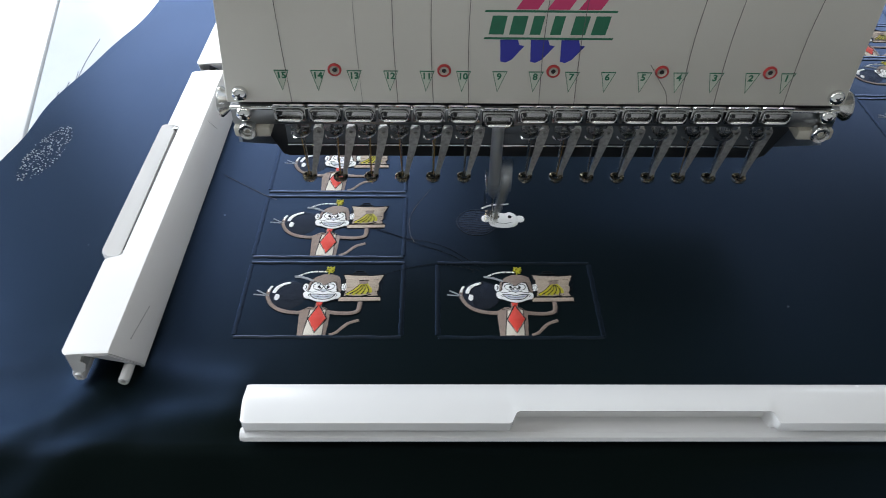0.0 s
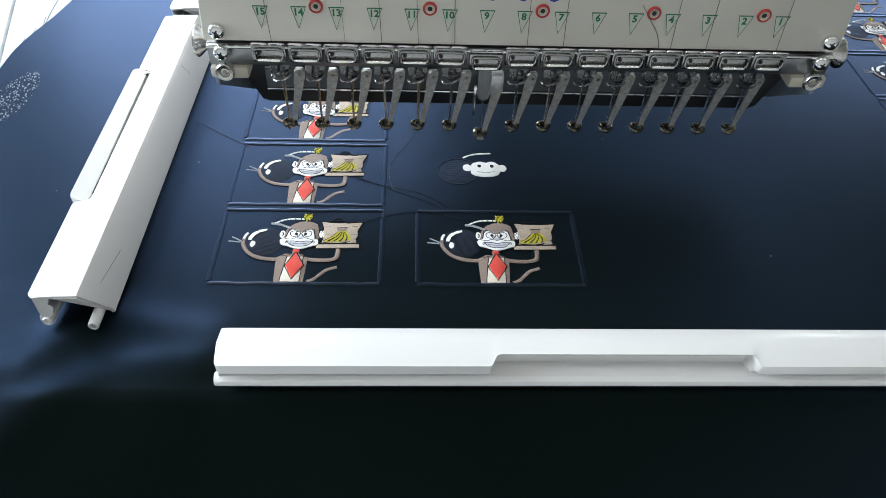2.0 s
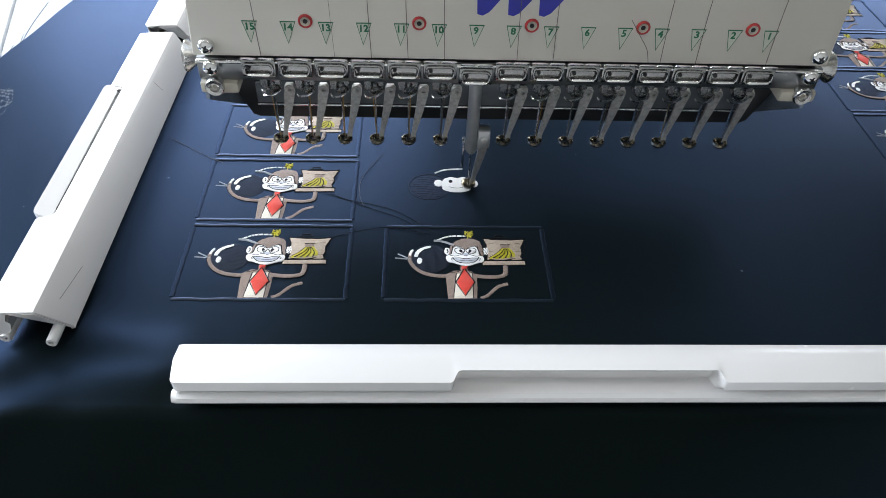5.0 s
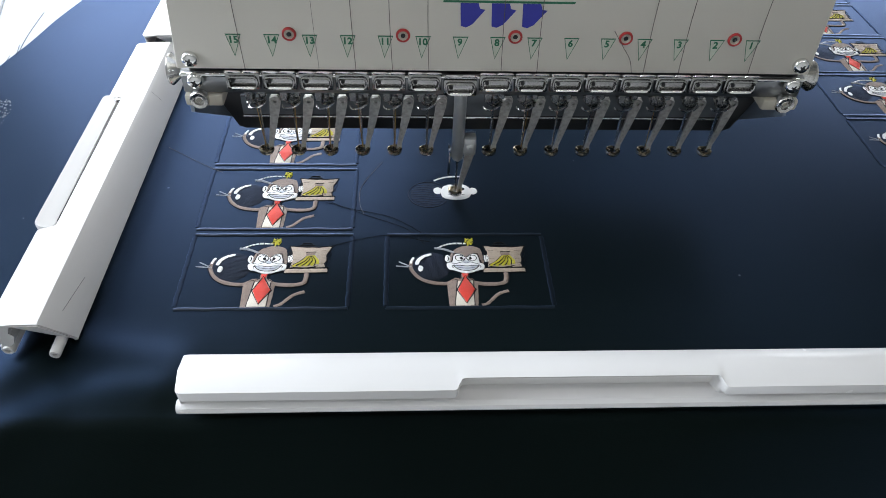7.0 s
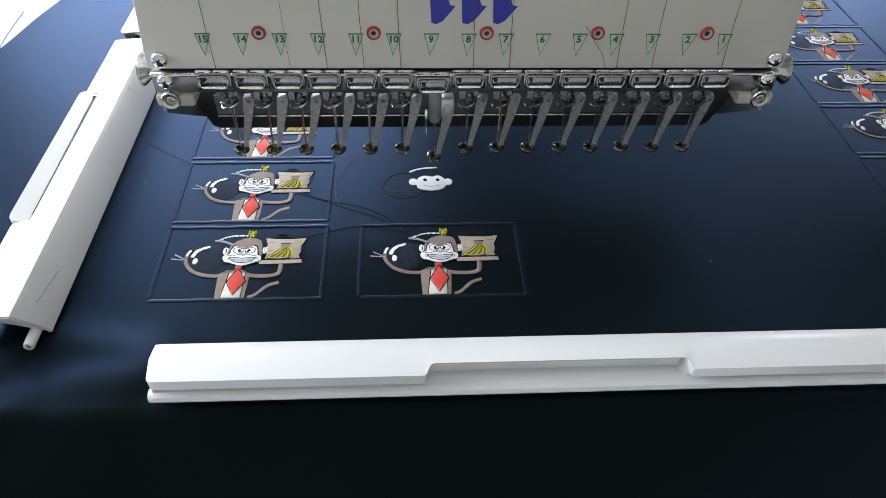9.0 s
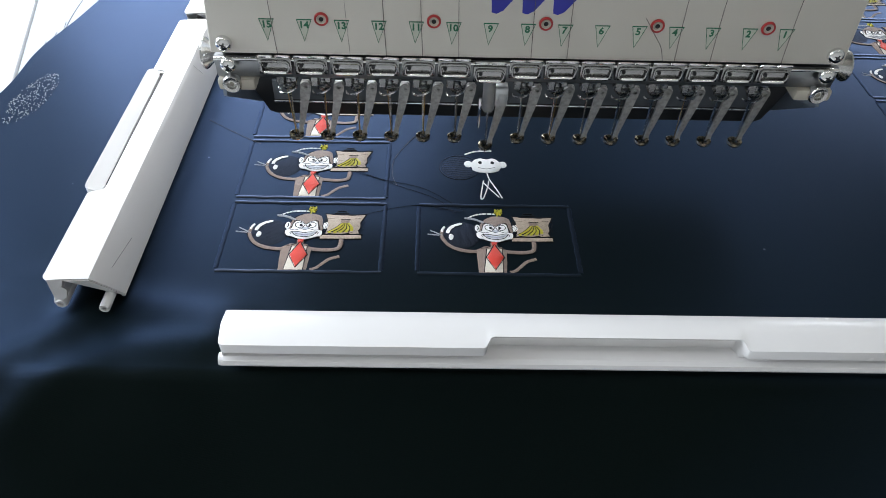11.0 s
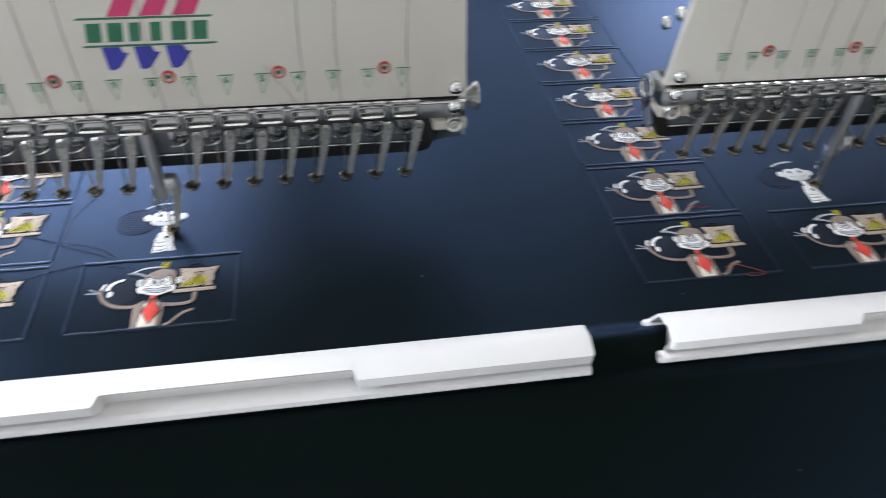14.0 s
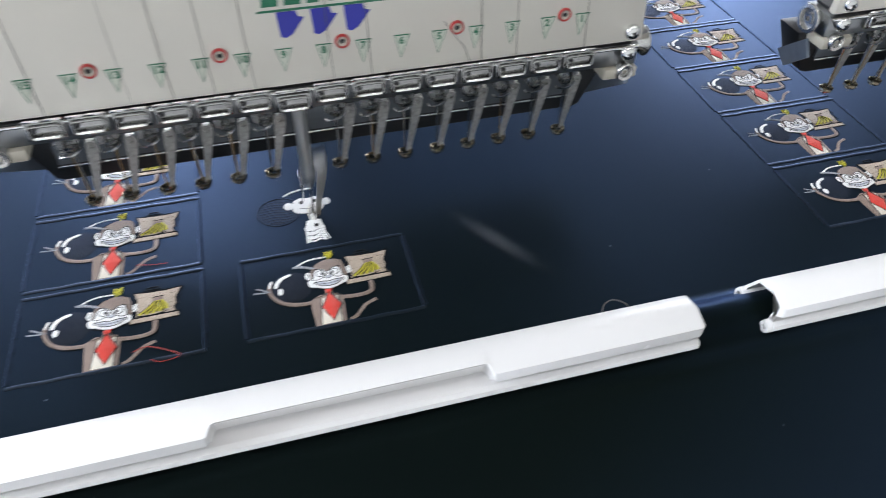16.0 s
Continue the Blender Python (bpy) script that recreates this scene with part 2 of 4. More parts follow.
def lathe(bm, profile, steps=20, m=Matrix()):
    """profile: (radius, height) pairs, turned about z."""
    rings = []
    for r, h in profile:
        if r < 1e-6:
            rings.append([bm.verts.new(m @ Vector((0, 0, h)))])
        else:
            rings.append([bm.verts.new(m @ Vector((r * math.cos(2 * math.pi * i / steps), r * math.sin(2 * math.pi * i / steps), h))) for i in range(steps)])
    for a, b in zip(rings, rings[1:]):
        for i in range(steps):
            j = (i + 1) % steps
            if len(a) == 1 and len(b) == 1:
                continue
            if len(a) == 1:
                bm.faces.new((a[0], b[i], b[j]))
            elif len(b) == 1:
                bm.faces.new((a[i], b[0], a[j]))
            else:
                bm.faces.new((a[i], b[i], b[j], a[j]))
    return bm


def smooth_line(pts, n=5, closed=False):
    """Catmull-Rom through the points."""
    pts = [Vector((*q, 0)) if len(q) == 2 else Vector(q) for q in pts]
    c = len(pts)
    out = []
    last = c if closed else c - 1
    for i in range(last):
        if closed:
            a, b, d, e = pts[i - 1], pts[i], pts[(i + 1) % c], pts[(i + 2) % c]
        else:
            a, b, d, e = pts[max(i - 1, 0)], pts[i], pts[i + 1], pts[min(i + 2, c - 1)]
        for k in range(n):
            s = k / n
            out.append(0.5 * ((2 * b) + (d - a) * s + (2 * a - 5 * b + 4 * d - e) * s * s + (3 * b - a - 3 * d + e) * s ** 3))
    if not closed:
        out.append(pts[-1])
    return out


def tube(bm, line, r, sides=6, closed=False):
    line = [Vector(q) for q in line]
    rings, c = [], len(line)
    for i, q in enumerate(line):
        a = line[i - 1] if (i or closed) else q
        b = line[(i + 1) % c] if (i < c - 1 or closed) else q
        d = (b - a).normalized()
        u = d.cross(Vector((0, 1, 0.01)))
        if u.length < 0.2:
            u = d.cross(Vector((1, 0, 0)))
        u.normalize()
        v = d.cross(u)
        rings.append([bm.verts.new(q + r * (math.cos(2 * math.pi * k / sides) * u + math.sin(2 * math.pi * k / sides) * v)) for k in range(sides)])
    pairs = list(zip(rings, rings[1:])) + ([(rings[-1], rings[0])] if closed else [])
    for a, b in pairs:
        for k in range(sides):
            bm.faces.new((a[k], a[(k + 1) % sides], b[(k + 1) % sides], b[k]))
    if not closed:
        bm.faces.new(rings[0])
        bm.faces.new(rings[-1])
    return bm


MM = 0.001


FLAT = 0.42


def ragged(q, k, amount=0.26):
    """Uneven stitch ends along an outline."""
    return Vector((q.x + amount * noise.noise((q.x * 1.9, q.y * 1.9, k)), q.y + amount * noise.noise((q.x * 1.9, q.y * 1.9, k + 7.3)), q.z))


def stroke(bm, pts, w, h=0.7, z=0.0, curve=True):
    """A raised satin line on the cloth; all in millimetres."""
    line = smooth_line(pts, 9) if curve and len(pts) > 2 else [Vector((*q, 0)) for q in pts]
    rings, c = [], len(line)
    for i, q in enumerate(line):
        d = (line[min(i + 1, c - 1)] - line[max(i - 1, 0)]).normalized()
        s = Vector((-d.y, d.x, 0))
        ww = w * (1 + (0.34 if w < 2.1 or w > 2.6 else 0.12) * noise.noise((q.x * 2.3, q.y * 2.3, w)))
        ring = []
        for k in range(5):
            a = math.pi * k / 4
            ring.append(bm.verts.new((q + s * (math.cos(a) * ww / 2) + Vector((0, 0, z * FLAT - 0.25 + (h * FLAT + 0.25) * math.sin(a)))) * MM))
        rings.append(ring)
    for a, b in zip(rings, rings[1:]):
        for k in range(4):
            bm.faces.new((a[k], a[k + 1], b[k + 1], b[k]))
    bm.faces.new(rings[0])
    bm.faces.new(rings[-1])
    return bm


def blob(bm, pts, h=0.6, z=0.0, curve=True, inset=0.22):
    """A filled patch of stitches with a rounded rim; millimetres."""
    if curve:
        line = smooth_line(pts, 8, True)
    else:
        line = []
        for a, b in zip(pts, pts[1:] + pts[:1]):
            n = max(1, int(math.hypot(b[0] - a[0], b[1] - a[1]) / 0.7))
            line += [Vector((a[0] + (b[0] - a[0]) * k / n, a[1] + (b[1] - a[1]) * k / n, 0)) for k in range(n)]
    line = [ragged(q, h * 10) for q in line]
    mid = sum(line, Vector()) / len(line)
    low = [bm.verts.new((q + Vector((0, 0, z * FLAT - 0.25))) * MM) for q in line]
    rim = [bm.verts.new((q + Vector((0, 0, (z + h * 0.6) * FLAT))) * MM) for q in line]
    top = [bm.verts.new((q + (mid - q).normalized() * min(inset, (mid - q).length * 0.4) + Vector((0, 0, (z + h) * FLAT))) * MM) for q in line]
    c = len(line)
    for a, b in ((low, rim), (rim, top)):
        for i in range(c):
            bm.faces.new((a[i], a[(i + 1) % c], b[(i + 1) % c], b[i]))
    f = bm.faces.new(top)
    bmesh.ops.triangulate(bm, faces=[f])
    return bm


def oval(cx, cy, rx, ry, n=10):
    return [(cx + rx * math.cos(2 * math.pi * i / n), cy + ry * math.sin(2 * math.pi * i / n)) for i in range(n)]


def loft(bm, sections):
    """Closed rings joined along their order, both ends capped."""
    rings = [[bm.verts.new(q) for q in s] for s in sections]
    for a, b in zip(rings, rings[1:]):
        for i in range(len(a)):
            j = (i + 1) % len(a)
            bm.faces.new((a[i], a[j], b[j], b[i]))
    bmesh.ops.triangulate(bm, faces=[bm.faces.new(rings[0]), bm.faces.new(rings[-1])])
    return bm


def empty(name):
    ob = new(name)
    ob.empty_display_size = 0.02
    return ob


# ---- the room ----
FLOOR_Z = -0.80


def room():
    bm = box(bmesh.new(), -2.6, 3.4, -2.2, 2.8, FLOOR_Z - 0.1, FLOOR_Z - 0.004)
    floor = tagged(part("floor", bm, GROUT, smooth=False), "white glossy floor tiles with grey joints", "floor", kind="structure")
    bm = box(bmesh.new(), -0.298, 0.298, -0.298, 0.298, -0.008, 0, 0.002, 1)
    tile = mesh_of("tile", bm, TILE)
    for i in range(10):
        for j in range(8):
            part("tile", tile, None, floor, at=pose(-2.3 + 0.6 * i, -1.9 + 0.6 * j, FLOOR_Z))
    def wall(name, x0, x1, y0, y1, z0, z1, label):
        tagged(part(name, box(bmesh.new(), x0, x1, y0, y1, z0, z1), PLASTER, smooth=False), label, "wall", kind="structure")
    wall("wall_south", -2.7, 3.5, -2.3, -2.2, FLOOR_Z, 2.0, "plain white painted room wall")
    wall("wall_east", 3.4, 3.5, -2.2, 2.8, FLOOR_Z, 2.0, "plain white painted room wall")
    for nm, z0, z1 in (("wall_north_low", FLOOR_Z, 0.40), ("wall_north_high", 1.94, 2.0)):
        wall(nm, -2.6, 3.4, 2.7, 2.8, z0, z1, "white painted wall round the windows")
    wall("wall_north_pier", 0.15, 1.45, 2.7, 2.8, 0.40, 1.94, "white painted wall between two windows")
    wall("wall_north_left", -2.6, -1.75, 2.7, 2.8, 0.40, 1.94, "white painted wall round the windows")
    wall("wall_north_right", 2.85, 3.4, 2.7, 2.8, 0.40, 1.94, "white painted wall round the windows")
    for nm, z0, z1 in (("wall_west_low", FLOOR_Z, 0.4), ("wall_west_high", 1.9, 2.0)):
        wall(nm, -2.6, -2.5, -2.2, 2.7, z0, z1, "white painted wall with a window")
    wall("wall_west_near", -2.6, -2.5, -2.2, -0.6, 0.4, 1.9, "white painted wall with a window")
    wall("wall_west_far", -2.6, -2.5, 1.6, 2.7, 0.4, 1.9, "white painted wall with a window")
    bm = box(bmesh.new(), -2.6, 3.4, -2.2, 2.8, 2.0, 2.1)
    tagged(part("ceiling", bm, PLASTER, smooth=False), "plain white ceiling", "ceiling", kind="structure")


room()


def machine_table():
    """The table top under the cloth, with a rounded front edge and legs."""
    ob = empty("machine_table")
    def seam(y):
        return -0.378 + 0.265 * (0.335 - y)
    def slab(pts):
        bm = bmesh.new()
        low, top = [bm.verts.new((x, y, -0.070)) for x, y in pts], [bm.verts.new((x, y, -0.040)) for x, y in pts]
        for i in range(4):
            bm.faces.new((low[i], low[(i + 1) % 4], top[(i + 1) % 4], top[i]))
        bm.faces.new(low), bm.faces.new(top)
        bmesh.ops.bevel(bm, geom=list(bm.edges), offset=0.0015, segments=2, profile=0.5, affect="EDGES")
        return bm
    part("table_top", slab([(seam(-0.095) + 0.001, -0.095), (1.15, -0.095), (1.15, 0.75), (seam(0.75) + 0.001, 0.75)]), TABLE, ob, "white glossy table top, toned blue-grey for its reflections")
    part("table_wing", slab([(-0.95, -0.095), (seam(-0.095) - 0.001, -0.095), (seam(0.75) - 0.001, 0.75), (-0.95, 0.75)]), WING, ob, "white glossy table wing")
    for y in (-0.03, 0.66):
        part("leg", box(bmesh.new(), -0.90, -0.85, y - 0.025, y + 0.025, FLOOR_Z, -0.070, 0.003), TABLE, ob)
    for x in (-0.30, 1.08):
        for y in (-0.03, 0.66):
            part("leg", box(bmesh.new(), x - 0.025, x + 0.025, y - 0.025, y + 0.025, FLOOR_Z, -0.070, 0.003), TABLE, ob)
    tagged(ob, "white machine table under the stretched cloth, top toned for reflections", "table")


machine_table()

# ---- the cloth in the moving frame ----
TUBE_Y, TUBE_X = -0.1145, -0.184


def step01(a, b, v):
    s = min(1, max(0, (v - a) / (b - a)))
    return s * s * (3 - 2 * s)


FOLDS = [
    ([(-0.120, -0.102), (-0.148, -0.099), (-0.168, -0.095), (-0.182, -0.090)], 0.0012, 0.0100),
    ([(-0.120, -0.114), (-0.149, -0.116), (-0.167, -0.119), (-0.180, -0.127), (-0.205, -0.147), (-0.26, -0.18)], 0.0022, 0.0100),
    ([(-0.182, -0.090), (-0.186, -0.101), (-0.194, -0.111), (-0.215, -0.123), (-0.26, -0.14)], 0.0024, 0.0105),
    ([(-0.198, -0.080), (-0.216, -0.082), (-0.245, -0.088), (-0.30, -0.105)], 0.0012, 0.0100),
    ([(-0.150, -0.140), (-0.190, -0.170), (-0.24, -0.22)], 0.0014, 0.0180),
]


def cloth_height(x, y):
    # over the front frame tube
    front = step01(-0.120, -0.108, x)
    d = (y - TUBE_Y - 0.0023 * step01(0.15, 0.21, x)) / 0.0125
    z = 0.0
    if abs(d) < 1:
        z = 0.0100 * (0.5 + 0.5 * math.cos(math.pi * d)) ** 0.6 * front
    # over the side frame tube
    side = step01(-0.086, -0.066, y)
    e = (x - TUBE_X) / 0.015
    if abs(e) < 1:
        z = max(z, 0.010 * (0.5 + 0.5 * math.cos(math.pi * e)) * side)
    # hanging beyond the frame
    over_front = max(0, -0.1305 - y)
    over_side = max(0, -0.199 - x)
    z -= 1.0 * over_front * (0.62 + 0.38 * step01(-0.24, -0.115, x)) + 0.9 * over_front ** 2
    z -= 0.04 * over_side + 0.25 * over_side ** 2
    # soft folds pulled from the bar's end towards the free corner
    for line, high, wide in FOLDS:
        best = 0.0
        for (x0, y0), (x1, y1) in zip(line, line[1:]):
            ux, uy = x1 - x0, y1 - y0
            k = min(1, max(0, ((x - x0) * ux + (y - y0) * uy) / (ux * ux + uy * uy)))
            best = max(best, math.exp(-((x - x0 - k * ux) ** 2 + (y - y0 - k * uy) ** 2) / (wide * wide)))
        z += high * best * step01(-0.117, -0.135, x)
    z += 0.0007 * noise.noise((x * 14, y * 14, 3.0)) * (1 if over_front + over_side > 0 else 0.15)
    return z


def left_edge(y):
    return -0.262 - 0.034 * step01(0.28, 0.09, y) - 0.11 * step01(0.10, -0.25, y) + 0.0008 * math.sin(y * 90)


def build_cloth():
    nx, ny = 300, 190
    ys = np.concatenate([np.linspace(-0.36, -0.09, 90), np.linspace(-0.087, 0.357, ny - 90)])
    us = np.concatenate([np.linspace(0, 0.22, 110), np.linspace(0.222, 1, nx - 110)])
    bm = bmesh.new()
    grid = []
    for y in ys:
        xl = left_edge(y)
        grid.append([bm.verts.new((xl + (1.06 - xl) * u, y, cloth_height(xl + (1.06 - xl) * u, y))) for u in us])
    for a, b in zip(grid, grid[1:]):
        for i in range(nx - 1):
            bm.faces.new((a[i], a[i + 1], b[i + 1], b[i]))
    ob = part("cloth", bm, NAVY)
    return tagged(ob, "black navy twill cloth stretched in the frame, embroidered with patches", "cloth")


CLOTH = build_cloth()

# ---- embroidery ----
HEAD_STEP, COL_X, COL_STEP, ROW_Y, ROW_STEP = 0.3606, -0.1026, 0.0897, -0.0650, 0.0497


def make(fn, name, mat):
    bm = bmesh.new()
    fn(bm)
    return name, mesh_of(name, bm, mat, True)


def motif_meshes():
    """Coloured shapes of one finished patch, about its red diamond."""
    out = []
    def edge(bm, x0, y0, x1, y1, w, h):
        n = 16
        stroke(bm, [(x0 + (x1 - x0) * i / n + 0.16 * math.sin(i * 2.1), y0 + (y1 - y0) * i / n + 0.16 * math.cos(i * 1.7)) for i in range(n + 1)], w, h)
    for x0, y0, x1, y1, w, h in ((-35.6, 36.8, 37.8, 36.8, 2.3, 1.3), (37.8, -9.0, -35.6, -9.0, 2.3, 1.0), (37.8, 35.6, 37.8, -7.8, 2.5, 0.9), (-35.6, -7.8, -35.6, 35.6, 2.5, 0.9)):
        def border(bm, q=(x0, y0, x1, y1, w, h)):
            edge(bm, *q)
        # upright edges get the thread's shaded copy, level ones the lit copy
        out.append(make(border, "stitched_border", T_NAVY_LIT if y0 == y1 else T_NAVY_SHADED))
    def ball(bm):
        blob(bm, oval(-15.3, 16.0, 8.8, 8.8, 14), 0.3)
    out.append(make(ball, "dark_disc", T_DUSK))
    def jacket(bm):
        blob(bm, [(-8.6, 6.0), (-7.9, -8.2), (4.6, -8.2), (5.4, 6.0), (2.5, 8.4), (-5, 8.4)], 0.5, curve=False)
        stroke(bm, [(-24.3, 19.0), (-24.4, 14.6), (-21.4, 9.4), (-16.4, 6.3), (-10, 5.2), (-5, 6.0)], 2.4, 0.6)
        stroke(bm, [(2, 6.0), (8, 5.0), (14, 4.9), (17.6, 6.2), (18.4, 9.4), (18.3, 12.4)], 2.6, 0.6)
        stroke(bm, [(-0.3, 7), (-0.3, 12)], 4.0, 0.5)
    out.append(make(jacket, "brown_shape", T_BROWN))
    def tail(bm):
        stroke(bm, [(6.2, -7.6), (9, -6.4), (11.4, -3.8), (14.2, -1.0), (18.6, 0.8)], 2.0, 0.6)
    out.append(make(tail, "curved_stroke", T_BROWN))
    def shirt(bm):
        blob(bm, [(-3.6, 6.6), (3.2, 6.6), (2.9, -7.9), (-5.4, -7.9)], 0.5, 0.25, curve=False)
    out.append(make(shirt, "cream_panel", T_CREAM))
    def rim(bm):
        stroke(bm, [(-24.8, 17.0), (-25.6, 14.2), (-22.3, 8.6), (-16.8, 5.0), (-10, 3.8), (-8.4, 3.6)], 0.35, 0.75)
        stroke(bm, [(5.4, 3.8), (8, 3.5), (14, 3.4), (18.6, 5.0), (19.8, 9.2), (19.7, 12)], 0.35, 0.75)
        stroke(bm, [(-2.6, 10.6), (-2.4, 8.2), (-6.4, 7.0)], 0.4, 0.7, 0.2)
        stroke(bm, [(2.0, 10.6), (1.9, 8.2), (4.4, 6.6)], 0.4, 0.7, 0.2)
        stroke(bm, [(-3.9, 6.8), (-5.5, -8)], 0.6, 0.6, 0.3)
        stroke(bm, [(3.4, 6.8), (3.1, -8)], 0.6, 0.6, 0.3)
        stroke(bm, [(-0.2, 9.8), (-4.3, 1.2), (-0.4, -6.7), (4.2, 1.4), (-0.2, 9.8)], 0.7, 0.7, 0.5, curve=False)
    out.append(make(rim, "dark_outline", T_BLACK))
    def tie(bm):
        blob(bm, [(-0.2, 9.2), (-3.9, 1.2), (-0.4, -6.2), (3.8, 1.4)], 0.7, 0.5, curve=False)
        blob(bm, [(-1.6, 11.2), (1.3, 11.2), (0.7, 9.0), (-1.1, 9.0)], 0.7, 0.4, curve=False)
    out.append(make(tie, "red_diamond", T_RED))
    def cap(bm):
        blob(bm, [(-6.6, 18.0), (-6.4, 22.4), (-4.6, 26.0), (-1.6, 28.2), (1.6, 29.0), (5.0, 28.6), (7.6, 27.0), (8.6, 23.0), (8.6, 17.5), (1, 14.5)], 0.5, 0.1)
    out.append(make(cap, "brown_cap", T_BROWN))
    def face(bm):
        blob(bm, [(-8.2, 17.0), (-7.4, 14.2), (-4.2, 13.0), (0.6, 11.4), (5.2, 12.8), (8.4, 14.0), (9.0, 16.6), (7.0, 18.2), (6.6, 21.4), (5.0, 23.8), (2.6, 23.2), (0.9, 21.6), (-0.8, 23.2), (-3.2, 23.8), (-5.0, 21.6), (-5.6, 18.6)], 0.6, 0.4)
        blob(bm, oval(-7.6, 20.6, 1.3, 2.3, 8), 0.5, 0.2)
        blob(bm, oval(10.2, 20.8, 1.4, 2.3, 8), 0.5, 0.2)
    out.append(make(face, "white_fill", T_WHITE))
    def shade(bm):
        blob(bm, [(-4.6, 16.0), (0.8, 15.2), (6.2, 16.0), (4.0, 13.8), (0.8, 13.2), (-2.6, 13.8)], 0.5, 0.62)
        blob(bm, oval(0.9, 18.4, 1.8, 0.9, 8), 0.4, 0.75)
    out.append(make(shade, "pale_grey_fill", T_PALE))
    def lines(bm):
        for sx in (-1, 1):
            c = 0.8
            stroke(bm, [(c + sx * 1.0, 20.0), (c + sx * 2.8, 18.9), (c + sx * 4.6, 19.9), (c + sx * 4.7, 21.8), (c + sx * 3.0, 22.6), (c + sx * 1.3, 21.8)], 0.5, 0.4, 0.9)
            blob(bm, oval(c + sx * 2.1, 20.6, 0.75, 0.9, 7), 0.4, 0.85)
            stroke(bm, [(c + sx * 0.3, 21.4), (c + sx * 2.4, 23.2), (c + sx * 5.2, 24.0)], 0.6, 0.5, 0.8)
            stroke(bm, [(c + sx * 5.6, 23.8), (c + sx * 6.2, 20.4), (c + sx * 6.9, 18.2)], 0.55, 0.5, 0.75)
            stroke(bm, [(c + sx * 7.2, 17.8), (c + sx * 4.6, 17.3), (c + sx * 2.0, 18.2), (c, 17.4)], 0.55, 0.4, 0.85)
            stroke(bm, [(c + sx * 9.0, 23.0), (c + sx * 10.4, 20.8), (c + sx * 8.8, 18.0)], 0.5, 0.5, 0.4)
            stroke(bm, [(c + sx * 8.4, 21.8), (c + sx * 8.0, 20.4), (c + sx * 8.5, 19.2)], 0.6, 0.5, 0.6)
            stroke(bm, [(c + sx * 0.2, 21.0), (c + sx * 0.9, 19.4), (c + sx * 1.7, 18.6)], 0.6, 0.4, 0.9)
            stroke(bm, [(c + sx * 5.6, 16.6), (c + sx * 6.6, 15.6), (c + sx * 6.0, 14.6)], 0.5, 0.4, 0.85)
        stroke(bm, [(-5.2, 16.0), (-2.0, 16.1), (0.8, 15.6), (3.6, 16.1), (6.6, 16.0)], 0.6, 0.4, 0.95)
        stroke(bm, [(-5.2, 15.9), (-2.8, 13.6), (0.8, 12.9), (4.4, 13.6), (6.6, 15.9)], 0.6, 0.4, 0.95)
        stroke(bm, [(-3.6, 14.9), (0.8, 14.3), (5.0, 14.9)], 0.35, 0.4, 0.95)
        stroke(bm, [(-8.6, 17.2), (-7.7, 13.8), (-4.0, 12.4), (0.6, 10.8), (5.4, 12.2), (8.8, 13.6), (9.5, 16.8)], 0.6, 0.5, 0.3)
        stroke(bm, [(-6.8, 18.0), (-6.7, 22.4), (-4.8, 26.2), (-1.6, 28.5)], 0.45, 0.5, 0.2)
        blob(bm, [(9.4, 25.6), (9.2, 22.8), (10.6, 23.0), (11.0, 25.4)], 0.5, 0.1)
    out.append(make(lines, "fine_outline", T_BLACK))
    def flower(bm):
        for k in range(9):
            a = k * 2 * math.pi / 9 + 0.2
            d = 2.6 if k % 2 else 2.0
            stroke(bm, [(2.9 + 0.3 * math.cos(a), 32.2 + 0.3 * math.sin(a)), (2.9 + d * math.cos(a), 32.2 + d * 0.95 * math.sin(a))], 1.05, 0.7, 0.08 * (k % 3))
        stroke(bm, [(2.7, 32.4), (2.2, 29.0)], 0.8, 0.7, 0.1)
    out.append(make(flower, "yellow_tuft", T_YELLOW))
    def knots(bm):
        for x, y in ((2.3, 32.6), (4.2, 31.5), (3.2, 33.8), (1.4, 31.2)):
            stroke(bm, [(x - 0.5, y - 0.3), (x + 0.5, y + 0.4)], 0.45, 0.5, 0.75)
    out.append(make(knots, "dark_knots", T_BLACK))
    def rope(bm):
        pts = smooth_line([(-12.0, 27.8), (-8.6, 29.8), (-4.6, 30.8), (1.0, 30.8)], 5)
        for a, b in zip(pts[::2], pts[1::2]):
            d = (b - a)
            stroke(bm, [(a.x - d.x * 0.35, a.y - d.y * 0.35), (b.x + d.x * 0.35, b.y + d.y * 0.35)], 1.1, 0.7)
    out.append(make(rope, "white_dashes", T_WHITE))
    def shine(bm):
        blob(bm, [(-22.6, 17.2), (-21.6, 20.4), (-18.8, 22.8), (-15.2, 23.9), (-15.3, 22.8), (-18.2, 21.5), (-20.2, 19.4), (-21.2, 17.0)], 0.6, 0.3)
        blob(bm, oval(-20.2, 14.4, 1.2, 1.9, 8), 0.6, 0.3)
        stroke(bm, [(-24.5, 17.6), (-24.2, 19.6), (-23.3, 21.4)], 1.3, 0.6, 0.3)
    out.append(make(shine, "white_crescent", T_WHITE))
    def pencil(bm):
        stroke(bm, [(-13.6, 27.6), (-9.0, 26.8), (-4.4, 24.6)], 1.2, 0.7, 0.55)
    out.append(make(pencil, "grey_stroke", T_GREY))
    def rod(bm):
        for dx, dy in ((-31.2, 16.2), (-30.0, 18.8)):
            stroke(bm, [(-24.0, 15.4), (dx, dy)], 0.8, 0.6)
    out.append(make(rod, "thin_tips", T_GREY))
